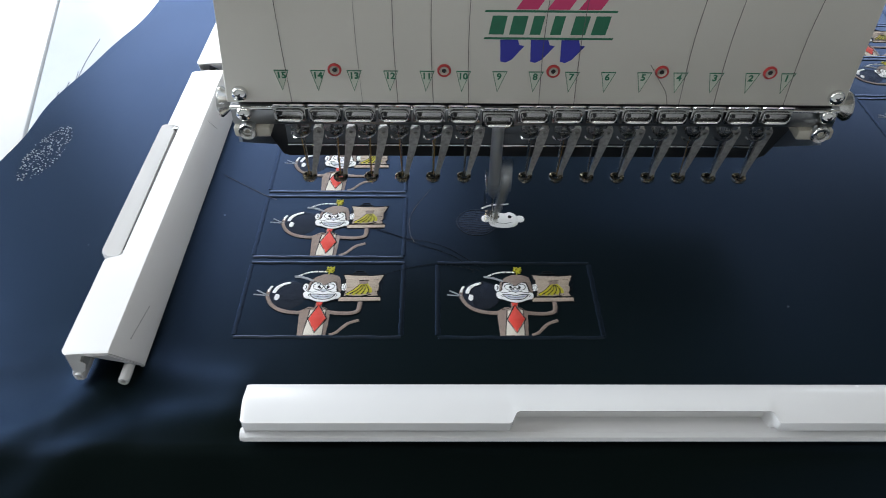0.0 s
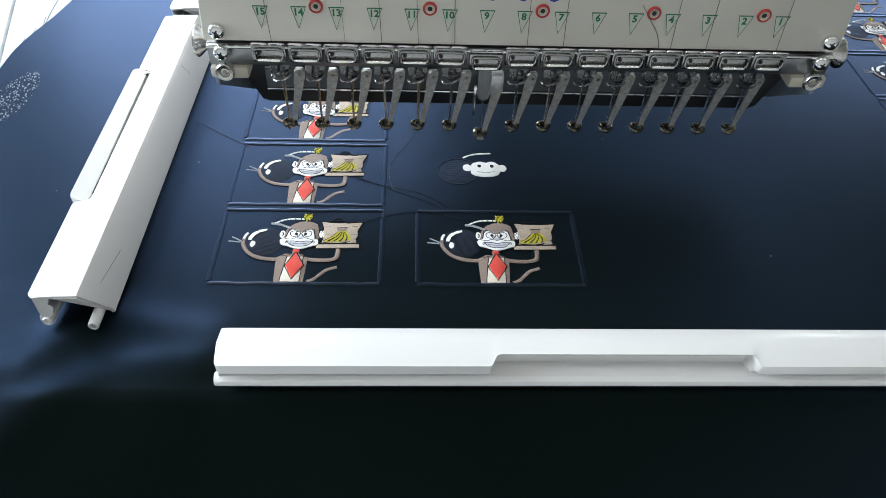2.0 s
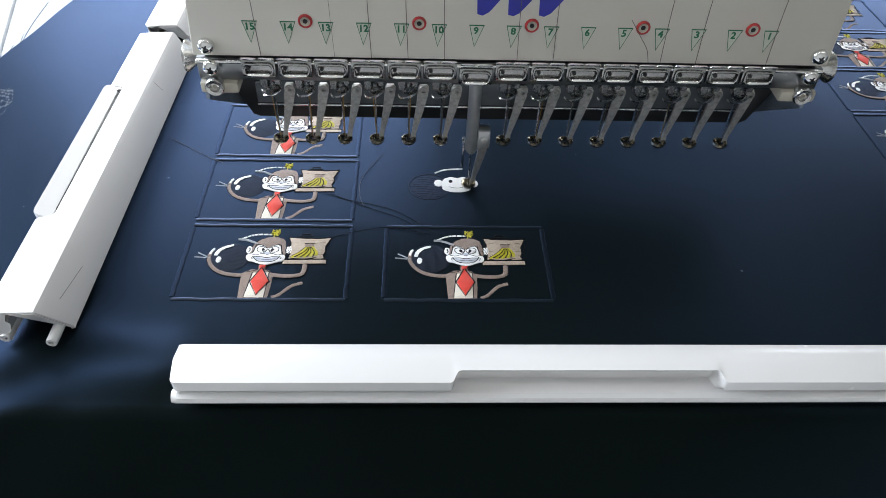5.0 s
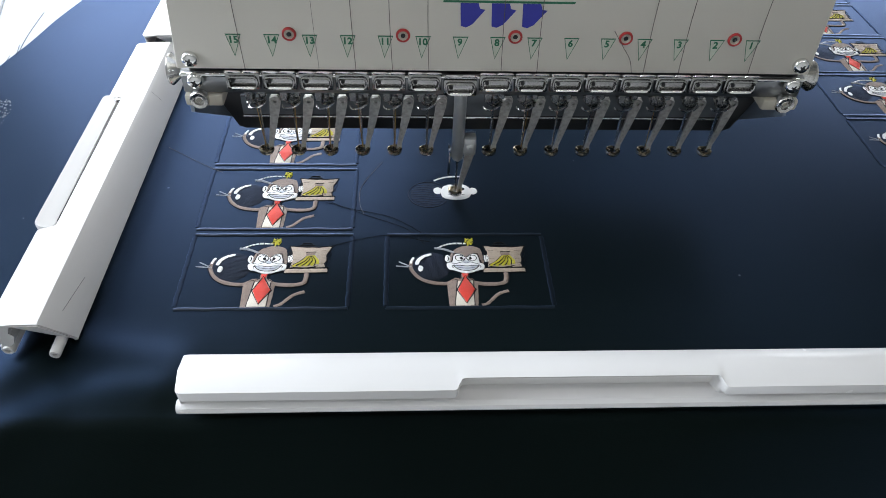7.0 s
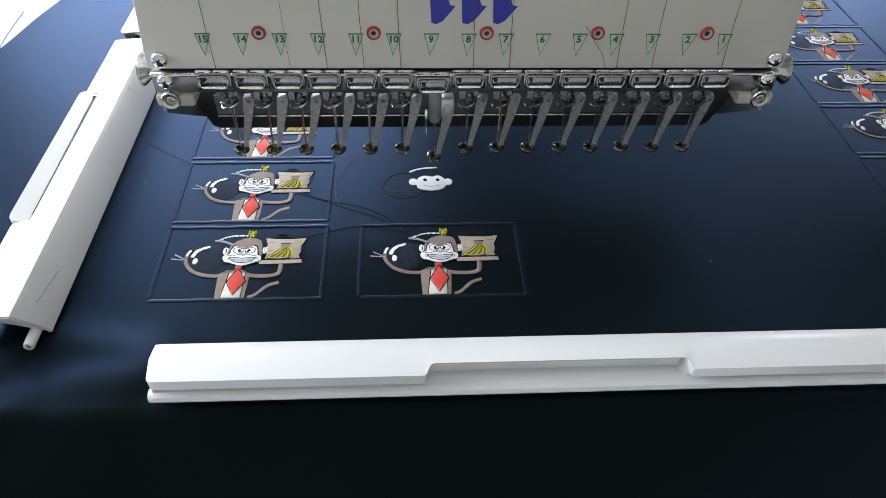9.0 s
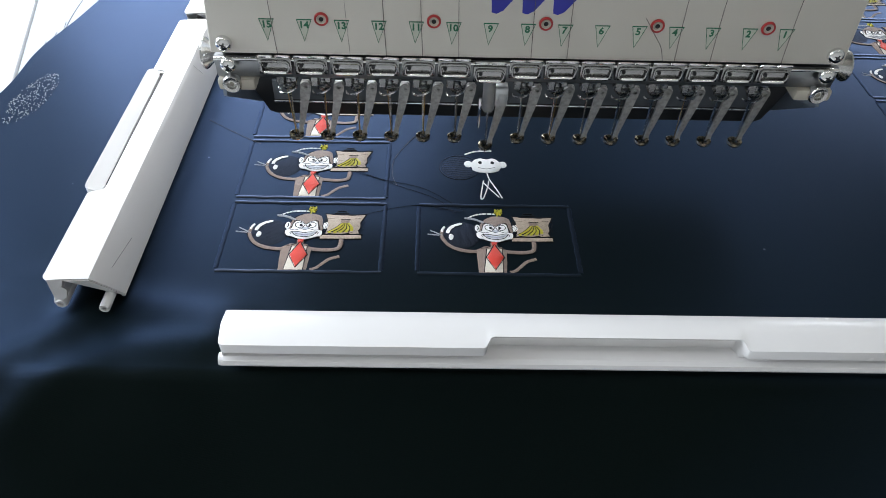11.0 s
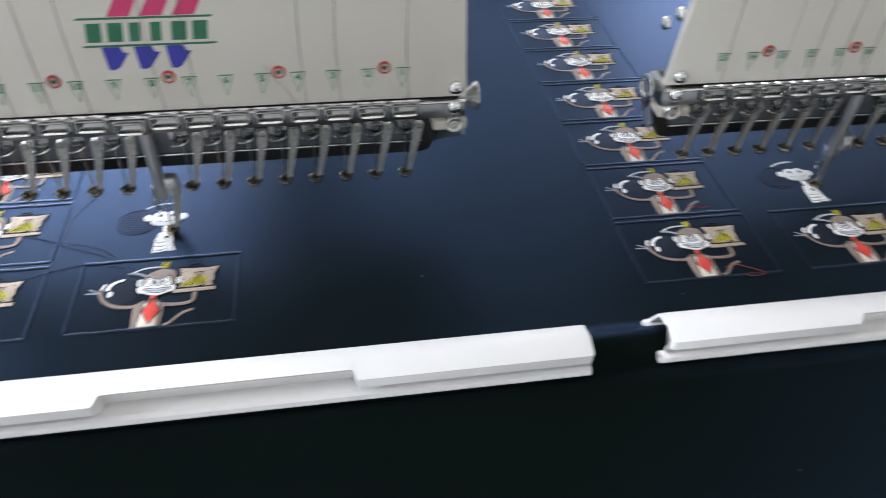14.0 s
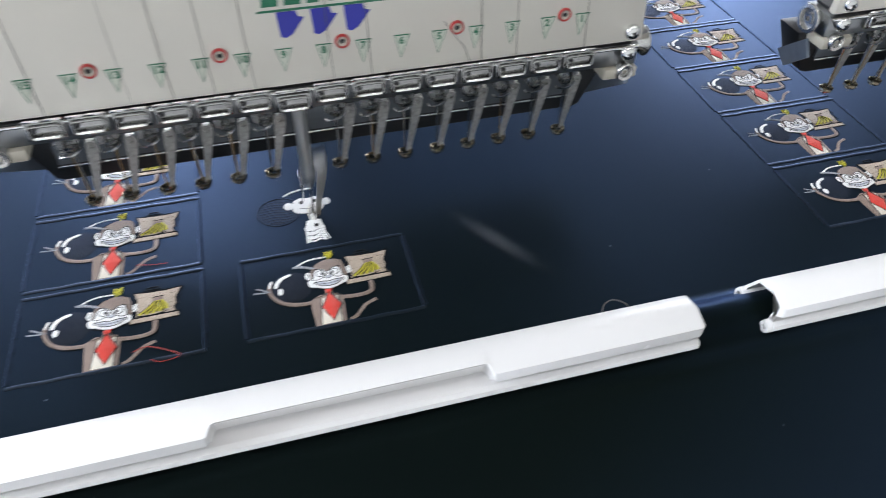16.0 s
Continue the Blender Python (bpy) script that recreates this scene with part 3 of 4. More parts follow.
    def case(bm):
        blob(bm, [(9.6, 28.8), (14, 28.2), (23, 28.0), (28.6, 28.6), (27.4, 25.6), (26.4, 23.0), (26.6, 20.0), (25.8, 17.6), (26.4, 15.6), (10.6, 15.2), (11.2, 18.4), (10.2, 21.0), (10.9, 24.6)], 0.5, 0.1, curve=False)
    out.append(make(case, "beige_panel", T_BEIGE))
    def base(bm):
        blob(bm, [(8.4, 14.3), (27.4, 14.6), (27.6, 12.4), (8.4, 12.0)], 0.6, 0.1, curve=False)
    out.append(make(base, "pale_strip", T_BEIGE))
    def caselines(bm):
        stroke(bm, [(9.2, 29.2), (14, 28.7), (23, 28.6), (29.0, 29.2)], 0.6, 0.5, 0.3)
        stroke(bm, [(28.9, 29.0), (27.6, 25.6), (26.6, 23.0), (26.9, 20.0), (26.1, 17.6), (26.8, 15.2)], 0.8, 0.5, 0.3)
        stroke(bm, [(9.4, 29.0), (10.5, 24.6), (9.8, 21.0), (10.8, 18.4), (10.2, 15.0), (28.0, 15.2)], 0.7, 0.5, 0.3)
        stroke(bm, [(27.8, 26.6), (28.6, 24.0), (27.6, 21.6), (28.2, 18.6)], 0.35, 0.4, 0.2)
        stroke(bm, [(8.2, 11.7), (18.0, 11.9), (27.8, 12.1)], 0.5, 0.4, 0.2)
        stroke(bm, [(14.6, 29.4), (15.2, 31.0), (18.8, 31.1), (19.6, 29.4)], 1.0, 0.6, 0.1)
        stroke(bm, [(13.6, 29.6), (20.6, 29.7)], 0.9, 0.5, 0.1)
        for yy in (17.6, 20.4, 25.6):
            stroke(bm, [(10.4, yy), (14.0, yy + 0.2)], 0.28, 0.25, 0.5)
            stroke(bm, [(23.6, yy + 0.2), (26.4, yy + 0.3)], 0.28, 0.25, 0.5)
        stroke(bm, [(17.0, 24.9), (21.7, 25.1)], 0.4, 0.3, 0.9)
    out.append(make(caselines, "case_outline", T_BLACK))
    for k in range(5):
        def finger(bm, k=k):
            a = 11.8 + k * 2.7
            stroke(bm, [(18.4 + 0.5 * k, 22.6), (16.2 + 1.6 * k, 19.4), (a, 16.0 + 0.15 * k * (k - 2))], 2.0, 0.6, 0.45 + 0.03 * k)
        out.append(make(finger, "yellow_finger", T_YELLOW))
    def stem(bm):
        blob(bm, [(17.0, 24.6), (21.6, 24.8), (21.0, 22.6), (17.4, 22.4)], 0.5, 0.5, curve=False)
    out.append(make(stem, "brown_stem", T_BROWN))
    def creases(bm):
        for k in range(4):
            stroke(bm, [(18.7 + 0.5 * k, 22.2), (17.0 + 1.6 * k, 19.2), (13.2 + 2.7 * k, 16.2)], 0.42, 0.4, 1.15)
        stroke(bm, [(11.2, 15.6), (14.6, 15.2), (19.0, 15.2), (23.2, 16.2)], 0.4, 0.4, 0.6)
        stroke(bm, [(10.9, 16.2), (14.6, 19.0), (17.4, 22.4)], 0.4, 0.4, 0.7)
    out.append(make(creases, "dark_creases", T_BLACK))
    return out


T_CREAM = thread_material("cream_embroidery", (0.78, 0.72, 0.62), 90, gap=0.75)
MOTIF = motif_meshes()


def patch(x, y, label):
    first = None
    for name, me in MOTIF:
        if first is None:
            first = part("stitched_patch", me, None, CLOTH, label, at=pose(x, y, 0))
        else:
            part(name, me, None, first)
    return first


LABEL_DONE = "embroidered patch of brown, white, red and yellow thread in a navy border"
for head in range(3):
    for row in range(8):
        if head == 0 and row > 5:
            continue
        patch(COL_X + HEAD_STEP * head - 0.0004 * row, ROW_Y + ROW_STEP * row, LABEL_DONE)
    if head < 2:
        patch(COL_X + COL_STEP + HEAD_STEP * head, ROW_Y, LABEL_DONE)


def begun_meshes():
    out = {}
    def disc(bm):
        blob(bm, oval(-15.4, 16.8, 9.0, 8.8, 16), 0.12, -0.05)
        stroke(bm, oval(-15.4, 16.8, 10.2, 9.8, 16) + [(-5.2, 16.8)], 1.0, 0.5)
    out["disc"] = make(disc, "begun_patch", T_DUSK)
    def rows(bm):
        for k in range(9):
            y = 9.6 + 1.8 * k
            w = math.sqrt(max(1, 81 - (y - 16.8) ** 2))
            stroke(bm, [(-15.4 - w + 0.8 * (k % 2), y), (-15.4 - w * 0.3, y + 0.5), (-15.4 + w * 0.3, y - 0.3), (-15.4 + w - 0.6 * (k % 3), y + 0.2)], 1.6, 0.10, 0.1)
    out["rows"] = make(rows, "disc_stitches", T_NAVY_SHADED)
    def face(bm):
        blob(bm, [(-9.0, 17.5), (-7.4, 14.0), (-1.4, 12.6), (4.4, 14.0), (6.2, 17.5), (5.4, 22.0), (2.4, 24.4), (-1.0, 23.6), (-4.4, 24.4), (-8.0, 22.4)], 0.7, 0.1)
        blob(bm, oval(-10.6, 19.6, 2.2, 2.6, 8), 0.7, 0.0)
        blob(bm, oval(7.2, 19.4, 2.2, 2.6, 8), 0.7, 0.0)
    out["face"] = make(face, "white_fill", T_WHITE)
    def eyes(bm):
        blob(bm, oval(-4.4, 20.8, 1.0, 1.2, 8), 0.25, 0.75)
        blob(bm, oval(2.0, 20.8, 1.0, 1.2, 8), 0.25, 0.75)
        stroke(bm, [(-5.5, 16.6), (-1.2, 15.6), (3.2, 16.8)], 0.5, 0.25, 0.75)
    out["eyes"] = make(eyes, "dark_gaps", T_BLACK)
    def hat(bm):
        stroke(bm, [(-12.4, 27.6), (-9.0, 29.6), (-4.6, 30.8), (2.0, 31.2)], 1.3, 0.7)
    out["hat"] = make(hat, "white_arc", T_WHITE)
    def leg1(bm):
        stroke(bm, [(-1.2, 12.6), (-0.4, 8.5), (0.6, 5.6), (3.4, -1.0), (5.6, -7.0)], 0.9, 0.5)
        stroke(bm, [(-3.6, 5.4), (-0.8, 0.8), (4.2, -6.4)], 0.8, 0.45)
    out["leg1"] = make(leg1, "white_line", T_WHITE)
    def leg2(bm):
        stroke(bm, [(-3.2, 6.6), (-4.2, 0), (-5.0, -7.2), (-3.6, -6.6), (-1.2, 2.0), (-0.6, 6.4)], 0.8, 0.5)
    out["leg2"] = make(leg2, "white_line", T_WHITE)
    def fill1(bm):
        blob(bm, [(-3.6, 7.2), (3.0, 7.2), (4.0, 1.6), (-4.6, 1.8)], 0.55, 0.1, curve=False)
        stroke(bm, [(-0.6, 12.0), (-0.4, 7.0)], 3.4, 0.5)
    out["fill1"] = make(fill1, "white_block", T_WHITE)
    def fill2(bm):
        for k in range(7):
            y = 2.2 - 1.45 * k
            stroke(bm, [(-5.0, y), (-1.6, y - 0.9 + 0.5 * (k % 2)), (1.0, y + 0.3), (4.2, y - 0.8)], 1.3, 0.5, 0.05)
    out["fill2"] = make(fill2, "white_rows", T_WHITE)
    def hole(bm):
        blob(bm, oval(0.6, 3.2, 1.0, 1.1, 8), 0.25, 0.6)
    out["hole"] = make(hole, "dark_gap", T_BLACK)
    return out


BEGUN = begun_meshes()
GROWING = []
for head in range(3):
    base = part("begun_patch", BEGUN["disc"][1], None, CLOTH, "half stitched patch with white fill and a dark disc outline",
                at=pose(COL_X + COL_STEP + HEAD_STEP * head, ROW_Y + ROW_STEP, 0))
    tagged(part(BEGUN["rows"][0], BEGUN["rows"][1], None, base), kind="stuff")
    for key in ("face", "eyes", "hat"):
        part(BEGUN[key][0], BEGUN[key][1], None, base)
    for key, when in (("leg1", 9.6), ("leg2", 10.6), ("fill1", 11.4), ("hole", 11.9), ("fill2", 12.0)):
        GROWING.append((part(BEGUN[key][0], BEGUN[key][1], None, base), when))

# loose thread ends lying on the cloth
def loose(name, pts, r, mat, label):
    bm = tube(bmesh.new(), smooth_line([(*q, 0.0003) if len(q) == 2 else q for q in pts], 6), r, 5)
    part(name, bm, mat, CLOTH, label)


loose("jump_thread", [(-0.166, 0.0395), (-0.153, 0.0305), (-0.141, 0.0225), (-0.134, 0.0185)], 0.00012, DARK_THREAD, "dark jump thread")
loose("jump_thread", [(-0.082, -0.004), (-0.066, -0.010), (-0.045, -0.017), (-0.026, -0.033)], 0.00012, T_BLACK, "black jump thread")
loose("jump_thread", [(-0.080, -0.003), (-0.060, -0.014), (-0.040, -0.024), (-0.031, -0.035)], 0.00012, T_BLACK, "black jump thread")
loose("jump_thread", [(-0.074, -0.036), (-0.060, -0.031), (-0.047, -0.029), (-0.028, -0.0335)], 0.00012, T_BLACK, "black jump thread")
loose("jump_thread", [(-0.060, -0.014), (-0.0625, -0.006), (-0.062, 0.008), (-0.052, 0.028)], 0.00011, DARK_THREAD, "grey thread end")
loose("loop_thread", [(0.4545, -0.0985, 0.0005), (0.4570, -0.0945, 0.0030), (0.4610, -0.0935, 0.0042), (0.4660, -0.0955, 0.0030), (0.4680, -0.0985, 0.0005)], 0.0003, DARK_THREAD, "small dark loop of thread")
loose("red_thread_end", [(0.268, -0.068), (0.273, -0.0665), (0.279, -0.069), (0.286, -0.074), (0.279, -0.0755), (0.275, -0.0735)], 0.00016, RED_THREAD, "red loose thread end")
loose("red_thread_end", [(0.268, -0.0185), (0.274, -0.020), (0.281, -0.0205)], 0.00016, RED_THREAD, "red loose thread end")

for pts in ([(-0.2870, 0.1466, -0.0055), (-0.2900, 0.172, -0.006), (-0.2910, 0.203, -0.006)], [(-0.2875, 0.1450, -0.0055), (-0.2905, 0.158, -0.006)], [(-0.2905, 0.130, -0.006), (-0.2925, 0.146, -0.007)], [(-0.2920, 0.119, -0.006), (-0.2950, 0.134, -0.007)]):
    loose("frayed_thread", pts, 0.00022, T_DUSK, "dark frayed edge thread")
loose("pale_thread_end", [(-0.1755, 0.0610, 0.0212), (-0.1700, 0.0570, 0.0185)], 0.00007, DARK_THREAD, "short dark thread on the clamp")


def chalk_material():
    m = bpy.data.materials.new("chalk_dust")
    m.use_nodes = True
    n, l = m.node_tree.nodes, m.node_tree.links
    b = n["Principled BSDF"]
    b.inputs["Base Color"].default_value = (0.55, 0.58, 0.65, 1)
    b.inputs["Roughness"].default_value = 0.9
    co, mp, gr = n.new("ShaderNodeTexCoord"), n.new("ShaderNodeMapping"), n.new("ShaderNodeTexGradient")
    gr.gradient_type = "QUADRATIC_SPHERE"
    mp.inputs["Scale"].default_value = (1 / 0.036, 1 / 0.0065, 1)
    l.new(co.outputs["Object"], mp.inputs["Vector"])
    l.new(mp.outputs["Vector"], gr.inputs["Vector"])
    noi = n.new("ShaderNodeTexNoise")
    noi.inputs["Scale"].default_value, noi.inputs["Detail"].default_value = 700, 5
    l.new(co.outputs["Object"], noi.inputs["Vector"])
    mul = n.new("ShaderNodeMath")
    mul.operation = "MULTIPLY"
    l.new(gr.outputs["Fac"], mul.inputs[0])
    l.new(noi.outputs["Fac"], mul.inputs[1])
    mul2 = n.new("ShaderNodeMath")
    mul2.operation, mul2.inputs[1].default_value = "MULTIPLY", 0.22
    l.new(mul.outputs[0], mul2.inputs[0])
    l.new(mul2.outputs[0], b.inputs["Alpha"])
    return m


bm = bmesh.new()
bm.faces.new([bm.verts.new((0.036 * math.cos(a), 0.0065 * math.sin(a), 0)) for a in [2 * math.pi * i / 24 for i in range(24)]])
part("chalk_mark", bm, chalk_material(), CLOTH, "faint pale chalk streak", False, pose(0.427, -0.0425, 0.0005, 0, 0, -57))


def lint(cx, cy, rx, ry, turn, count):
    rng = random.Random(5)
    bm = bmesh.new()
    for _ in range(count):
        a, d = rng.uniform(0, 6.28), math.sqrt(rng.random())
        u, v = rx * d * math.cos(a), ry * d * math.sin(a)
        x = cx + u * math.cos(turn) - v * math.sin(turn)
        y = cy + u * math.sin(turn) + v * math.cos(turn)
        bmesh.ops.create_icosphere(bm, subdivisions=1, radius=rng.uniform(0.00012, 0.00048), matrix=pose(x, y, cloth_height(x, y) + 0.0002))
    ob = part("lint", bm, LINT, CLOTH, "pale lint crumbs")
    tagged(ob, kind="stuff")


LINT = material("pale_lint", (0.48, 0.51, 0.56), 0.9, vary=0.4, scale=900)
lint(-0.2755, 0.065, 0.026, 0.011, 1.45, 340)

# ---- clamps on the frame ----


def skin(path, thick):
    """A closed ring from an open outline, given some thickness on its inner side."""
    pts = [Vector(q) for q in path]
    inner = []
    for i, q in enumerate(pts):
        d = (pts[min(i + 1, len(pts) - 1)] - pts[max(i - 1, 0)]).normalized()
        inner.append(q + Vector((-d.y, d.x)) * thick)
    return pts + inner[::-1]


def side_profile(cut):
    """The wider side clamp: inner wall, crease, broad top, outer lip and bead."""
    keep = 1 - cut
    lip = [(-0.0066 - 0.0071 * keep, 0.0197 - 0.0005 * keep), (-0.0062 - 0.0071 * keep, 0.0183 - 0.0007 * keep)]
    rec = [(-0.0020 - 0.0065 * keep, 0.0150 - 0.0022 * keep), (-0.0050 - 0.0035 * keep, 0.0070 + 0.0022 * keep)]
    bead = [(-0.0105 + 0.0030 * math.cos(a), 0.0058 + 0.0030 * math.sin(a)) for a in [radians(v) for v in (70, 110, 150, 190, 230, 270, 310)]]
    return [(0.0130, 0.0030), (0.0128, 0.0045), (0.0064, 0.0190), (0.0052, 0.0203), (-0.0050, 0.0200)] + lip + \
        rec + bead


def clamp_profile(cut):
    """(across, up): from the inner foot over the crest to the outer bead."""
    keep = 1 - cut
    lip = [(-0.0101 - 0.0039 * keep, 0.0203 - 0.0021 * keep), (-0.0096 - 0.0043 * keep, 0.0189 - 0.0058 * keep)]
    rec = [(-0.0058 - 0.0048 * keep, 0.0160 - 0.0044 * keep), (-0.0056 - 0.0048 * keep, 0.0092)]
    bead = [(-0.0108 + 0.0030 * math.cos(a), 0.0058 + 0.0030 * math.sin(a)) for a in [radians(v) for v in (70, 110, 150, 190, 230, 270, 310)]]
    return [(0.0090, 0.0030), (0.0080, 0.0100), (0.0038, 0.0172), (0.0026, 0.0186), (-0.0070, 0.0206)] + lip + \
        rec + bead


def clamp_bar(name, length, s0, s1, label, lever=False):
    """A clamp along local x, its bead towards local -y; s0..s1: the finger slot."""
    ob = empty(name)
    secs = []
    # distance along, depth of the slot's cut, rounding of the ends
    stops = [(0.0, 0, 0.0028), (0.0006, 0, 0.0012), (0.0018, 0, 0), (s0 - 0.0006, 0, 0), (s0 + 0.0003, 0.12, 0), (s0 + 0.0012, 0.55, 0), (s0 + 0.0021, 0.9, 0), (s0 + 0.0034, 1, 0),
             (s1 - 0.0014, 1, 0), (s1 - 0.0004, 0.9, 0), (s1 + 0.0004, 0.55, 0), (s1 + 0.0012, 0.14, 0), (s1 + 0.0022, 0, 0),
             (length - 0.0018, 0, 0), (length - 0.0006, 0, 0.0012), (length, 0, 0.0028)]
    for x, cut, small in stops:
        ring = skin((side_profile if lever else clamp_profile)(cut), 0.0013)
        # the side clamp's end is broken off askew at its inner foot
        askew = -0.0065 if lever and x > length - 0.003 else 0.0
        secs.append([Vector((x + askew * min(1, max(0, (q.x - 0.006) / 0.006)), q.x + (small * 0.6 if q.x < -0.005 and q.y > 0.013 else 0), q.y - small * 0.12)) for q in ring])
    part("clamp_body", loft(bmesh.new(), secs), WHITE_PVC, ob)
    # rolled inner bead with an open end
    for yy in (-0.0106, 0.0078):
        bm = bmesh.new()
        m = pose(-0.0022 if not (lever and yy > 0) else 0.0, yy, 0.0050, 0, 90, 0)
        fat = 0.0022 if lever else 0.0028
        lathe(bm, [(fat * 0.5, 0.004), (fat * 0.5, 0), (fat - 0.0002, 0), (fat, 0.001), (fat, length + 0.002), (fat - 0.0002, length + 0.003), (fat * 0.5, length + 0.003), (fat * 0.5, length - 0.003)], 14, m)
        part("rolled_bead", bm, WHITE_PVC, ob)
    if lever:
        bm = bmesh.new()
        for k in range(6):
            u = length - 0.012 - 0.0034 * k
            tube(bm, [(u, 0.0088 + 0.0002 * k, 0.0139 - 0.00045 * k), (u - 0.0034, 0.0090 + 0.0002 * k, 0.0134 - 0.00045 * k)], 0.00012, 5)
        part("scratch", bm, GROUT, ob, "grey scratch in the plastic")
        bm = bmesh.new()
        plan = []
        for cx, cy, a0 in ((s1 - 0.004, -0.0116, 0), (s0 + 0.004, -0.0126, 90), (s0 + 0.004, -0.0128, 180), (s1 - 0.004, -0.0128, 270)):
            for k in range(5):
                a = radians(a0 + 22.5 * k)
                plan.append((cx + 0.0038 * math.cos(a), cy + 0.0038 * math.sin(a)))
        loft(bm, [[(x, y * sc - 0.0122 * (1 - sc), z - 0.25 * (y + 0.0122)) for x, y in plan] for z, sc in ((0.0120, 0.9), (0.0126, 1.0), (0.0182, 1.0), (0.0192, 0.86))])
        ob2 = part("release_lever", bm, WHITE_PVC, ob, "white rounded release lever in the slot")
        # black strip put in for the shade between lever and lip
        part("lever_gap", box(bmesh.new(), s0 + 0.004, s1 - 0.004, -0.0074, -0.0068, 0.0150, 0.0196, 0.0002, 1), BLACK, ob, "black strip for the shade in the gap beside the lever")
        bm = box(bmesh.new(), s0 - 0.0006, s0 + 0.0042, -0.0105, -0.0066, 0.0125, 0.0192, 0.0005, 1)
        part("lever_hinge", bm, DARK_STEEL, ob, "dark steel hinge")
    return tagged(ob, label, "clamp", "white clamps round the cloth frame")


CLAMP_LABEL = "white plastic edge clamp holding the cloth on the frame tube"
CLAMPS = []
for x0, x1, y0, s0, s1 in ((-0.1215, 0.1755, -0.1145, 0.100, 0.198), (0.2106, 0.4825, -0.1122, 0.087, 0.186), (0.516, 0.80, -0.1122, 0.092, 0.19)):
    c = clamp_bar("edge_clamp", x1 - x0, s0, s1, CLAMP_LABEL)
    CLAMPS.append((c, pose(x0, y0, 0)))
for x0, x1 in ((-0.11, 0.19), (0.22, 0.50), (0.53, 0.82)):
    c = clamp_bar("edge_clamp", x1 - x0, 0.10, 0.19, CLAMP_LABEL)
    CLAMPS.append((c, pose(x1, 0.343, 0, 0, 0, 180)))
SIDE_LABEL = "white plastic side clamp with a release lever on the frame tube"
for y1, length in ((0.116, 0.2145), (0.350, 0.226)):
    c = clamp_bar("side_clamp", length, 0.057, 0.160, SIDE_LABEL, lever=True)
    CLAMPS.append((c, pose(-0.1835, y1, 0.0005, 0, 0, -90)))
for c, m in CLAMPS:
    c.matrix_basis = m

# ---- embroidery heads ----
PITCH = 0.015
FY = -0.0125


def extrude_xz(bm, pts, y0, y1, bevel=0.0):
    a = [bm.verts.new((x, y0, z)) for x, z in pts]
    b = [bm.verts.new((x, y1, z)) for x, z in pts]
    n = len(pts)
    bm.faces.new(a)
    bm.faces.new(b[::-1])
    for i in range(n):
        bm.faces.new((a[i], a[(i + 1) % n], b[(i + 1) % n], b[i]))
    if bevel:
        bmesh.ops.bevel(bm, geom=list(bm.edges), offset=bevel, segments=2, profile=0.5, affect="EDGES")
    return bm


def frame_xz(bm, pts, w, y0, y1):
    """A thin outline of a polygon in the cover's plane."""
    n = len(pts)
    mid = Vector((sum(q[0] for q in pts) / n, sum(q[1] for q in pts) / n))
    inn = [Vector(q) + (mid - Vector(q)).normalized() * w for q in pts]
    for i in range(n):
        j = (i + 1) % n
        extrude_xz(bm, [pts[i], pts[j], inn[j], inn[i]], y0, y1)
    return bm


def text_mesh(text, size):
    cu = bpy.data.curves.new("number", "FONT")
    cu.body, cu.size, cu.align_x, cu.extrude, cu.resolution_u = text, size, "CENTER", 0.00006, 2
    cu.offset = size * 0.032
    ob = bpy.data.objects.new("number", cu)
    me = bpy.data.meshes.new_from_object(ob)
    bpy.data.objects.remove(ob)
    me.materials.clear()
    me.materials.append(GREEN)
    return me


def screw_mesh(r):
    bm = bmesh.new()
    lathe(bm, [(0, r * 0.42), (r * 0.16, r * 0.42), (r * 0.22, r * 0.62), (r * 0.5, r * 0.60), (r * 0.82, r * 0.42), (r * 0.98, r * 0.15), (r, 0), (r, -r * 0.25), (0, -r * 0.25)], 18)
    me = mesh_of("screw", bm, CHROME, True)
    return me


def cross_mesh(r):
    # black bars stand in for the shade of the screw's cross recess
    bm = box(bmesh.new(), -r * 0.40, r * 0.40, -r * 0.09, r * 0.09, r * 0.40, r * 0.63)
    box(bm, -r * 0.09, r * 0.09, -r * 0.40, r * 0.40, r * 0.40, r * 0.632)
    return mesh_of("cross_recess", bm, BLACK)


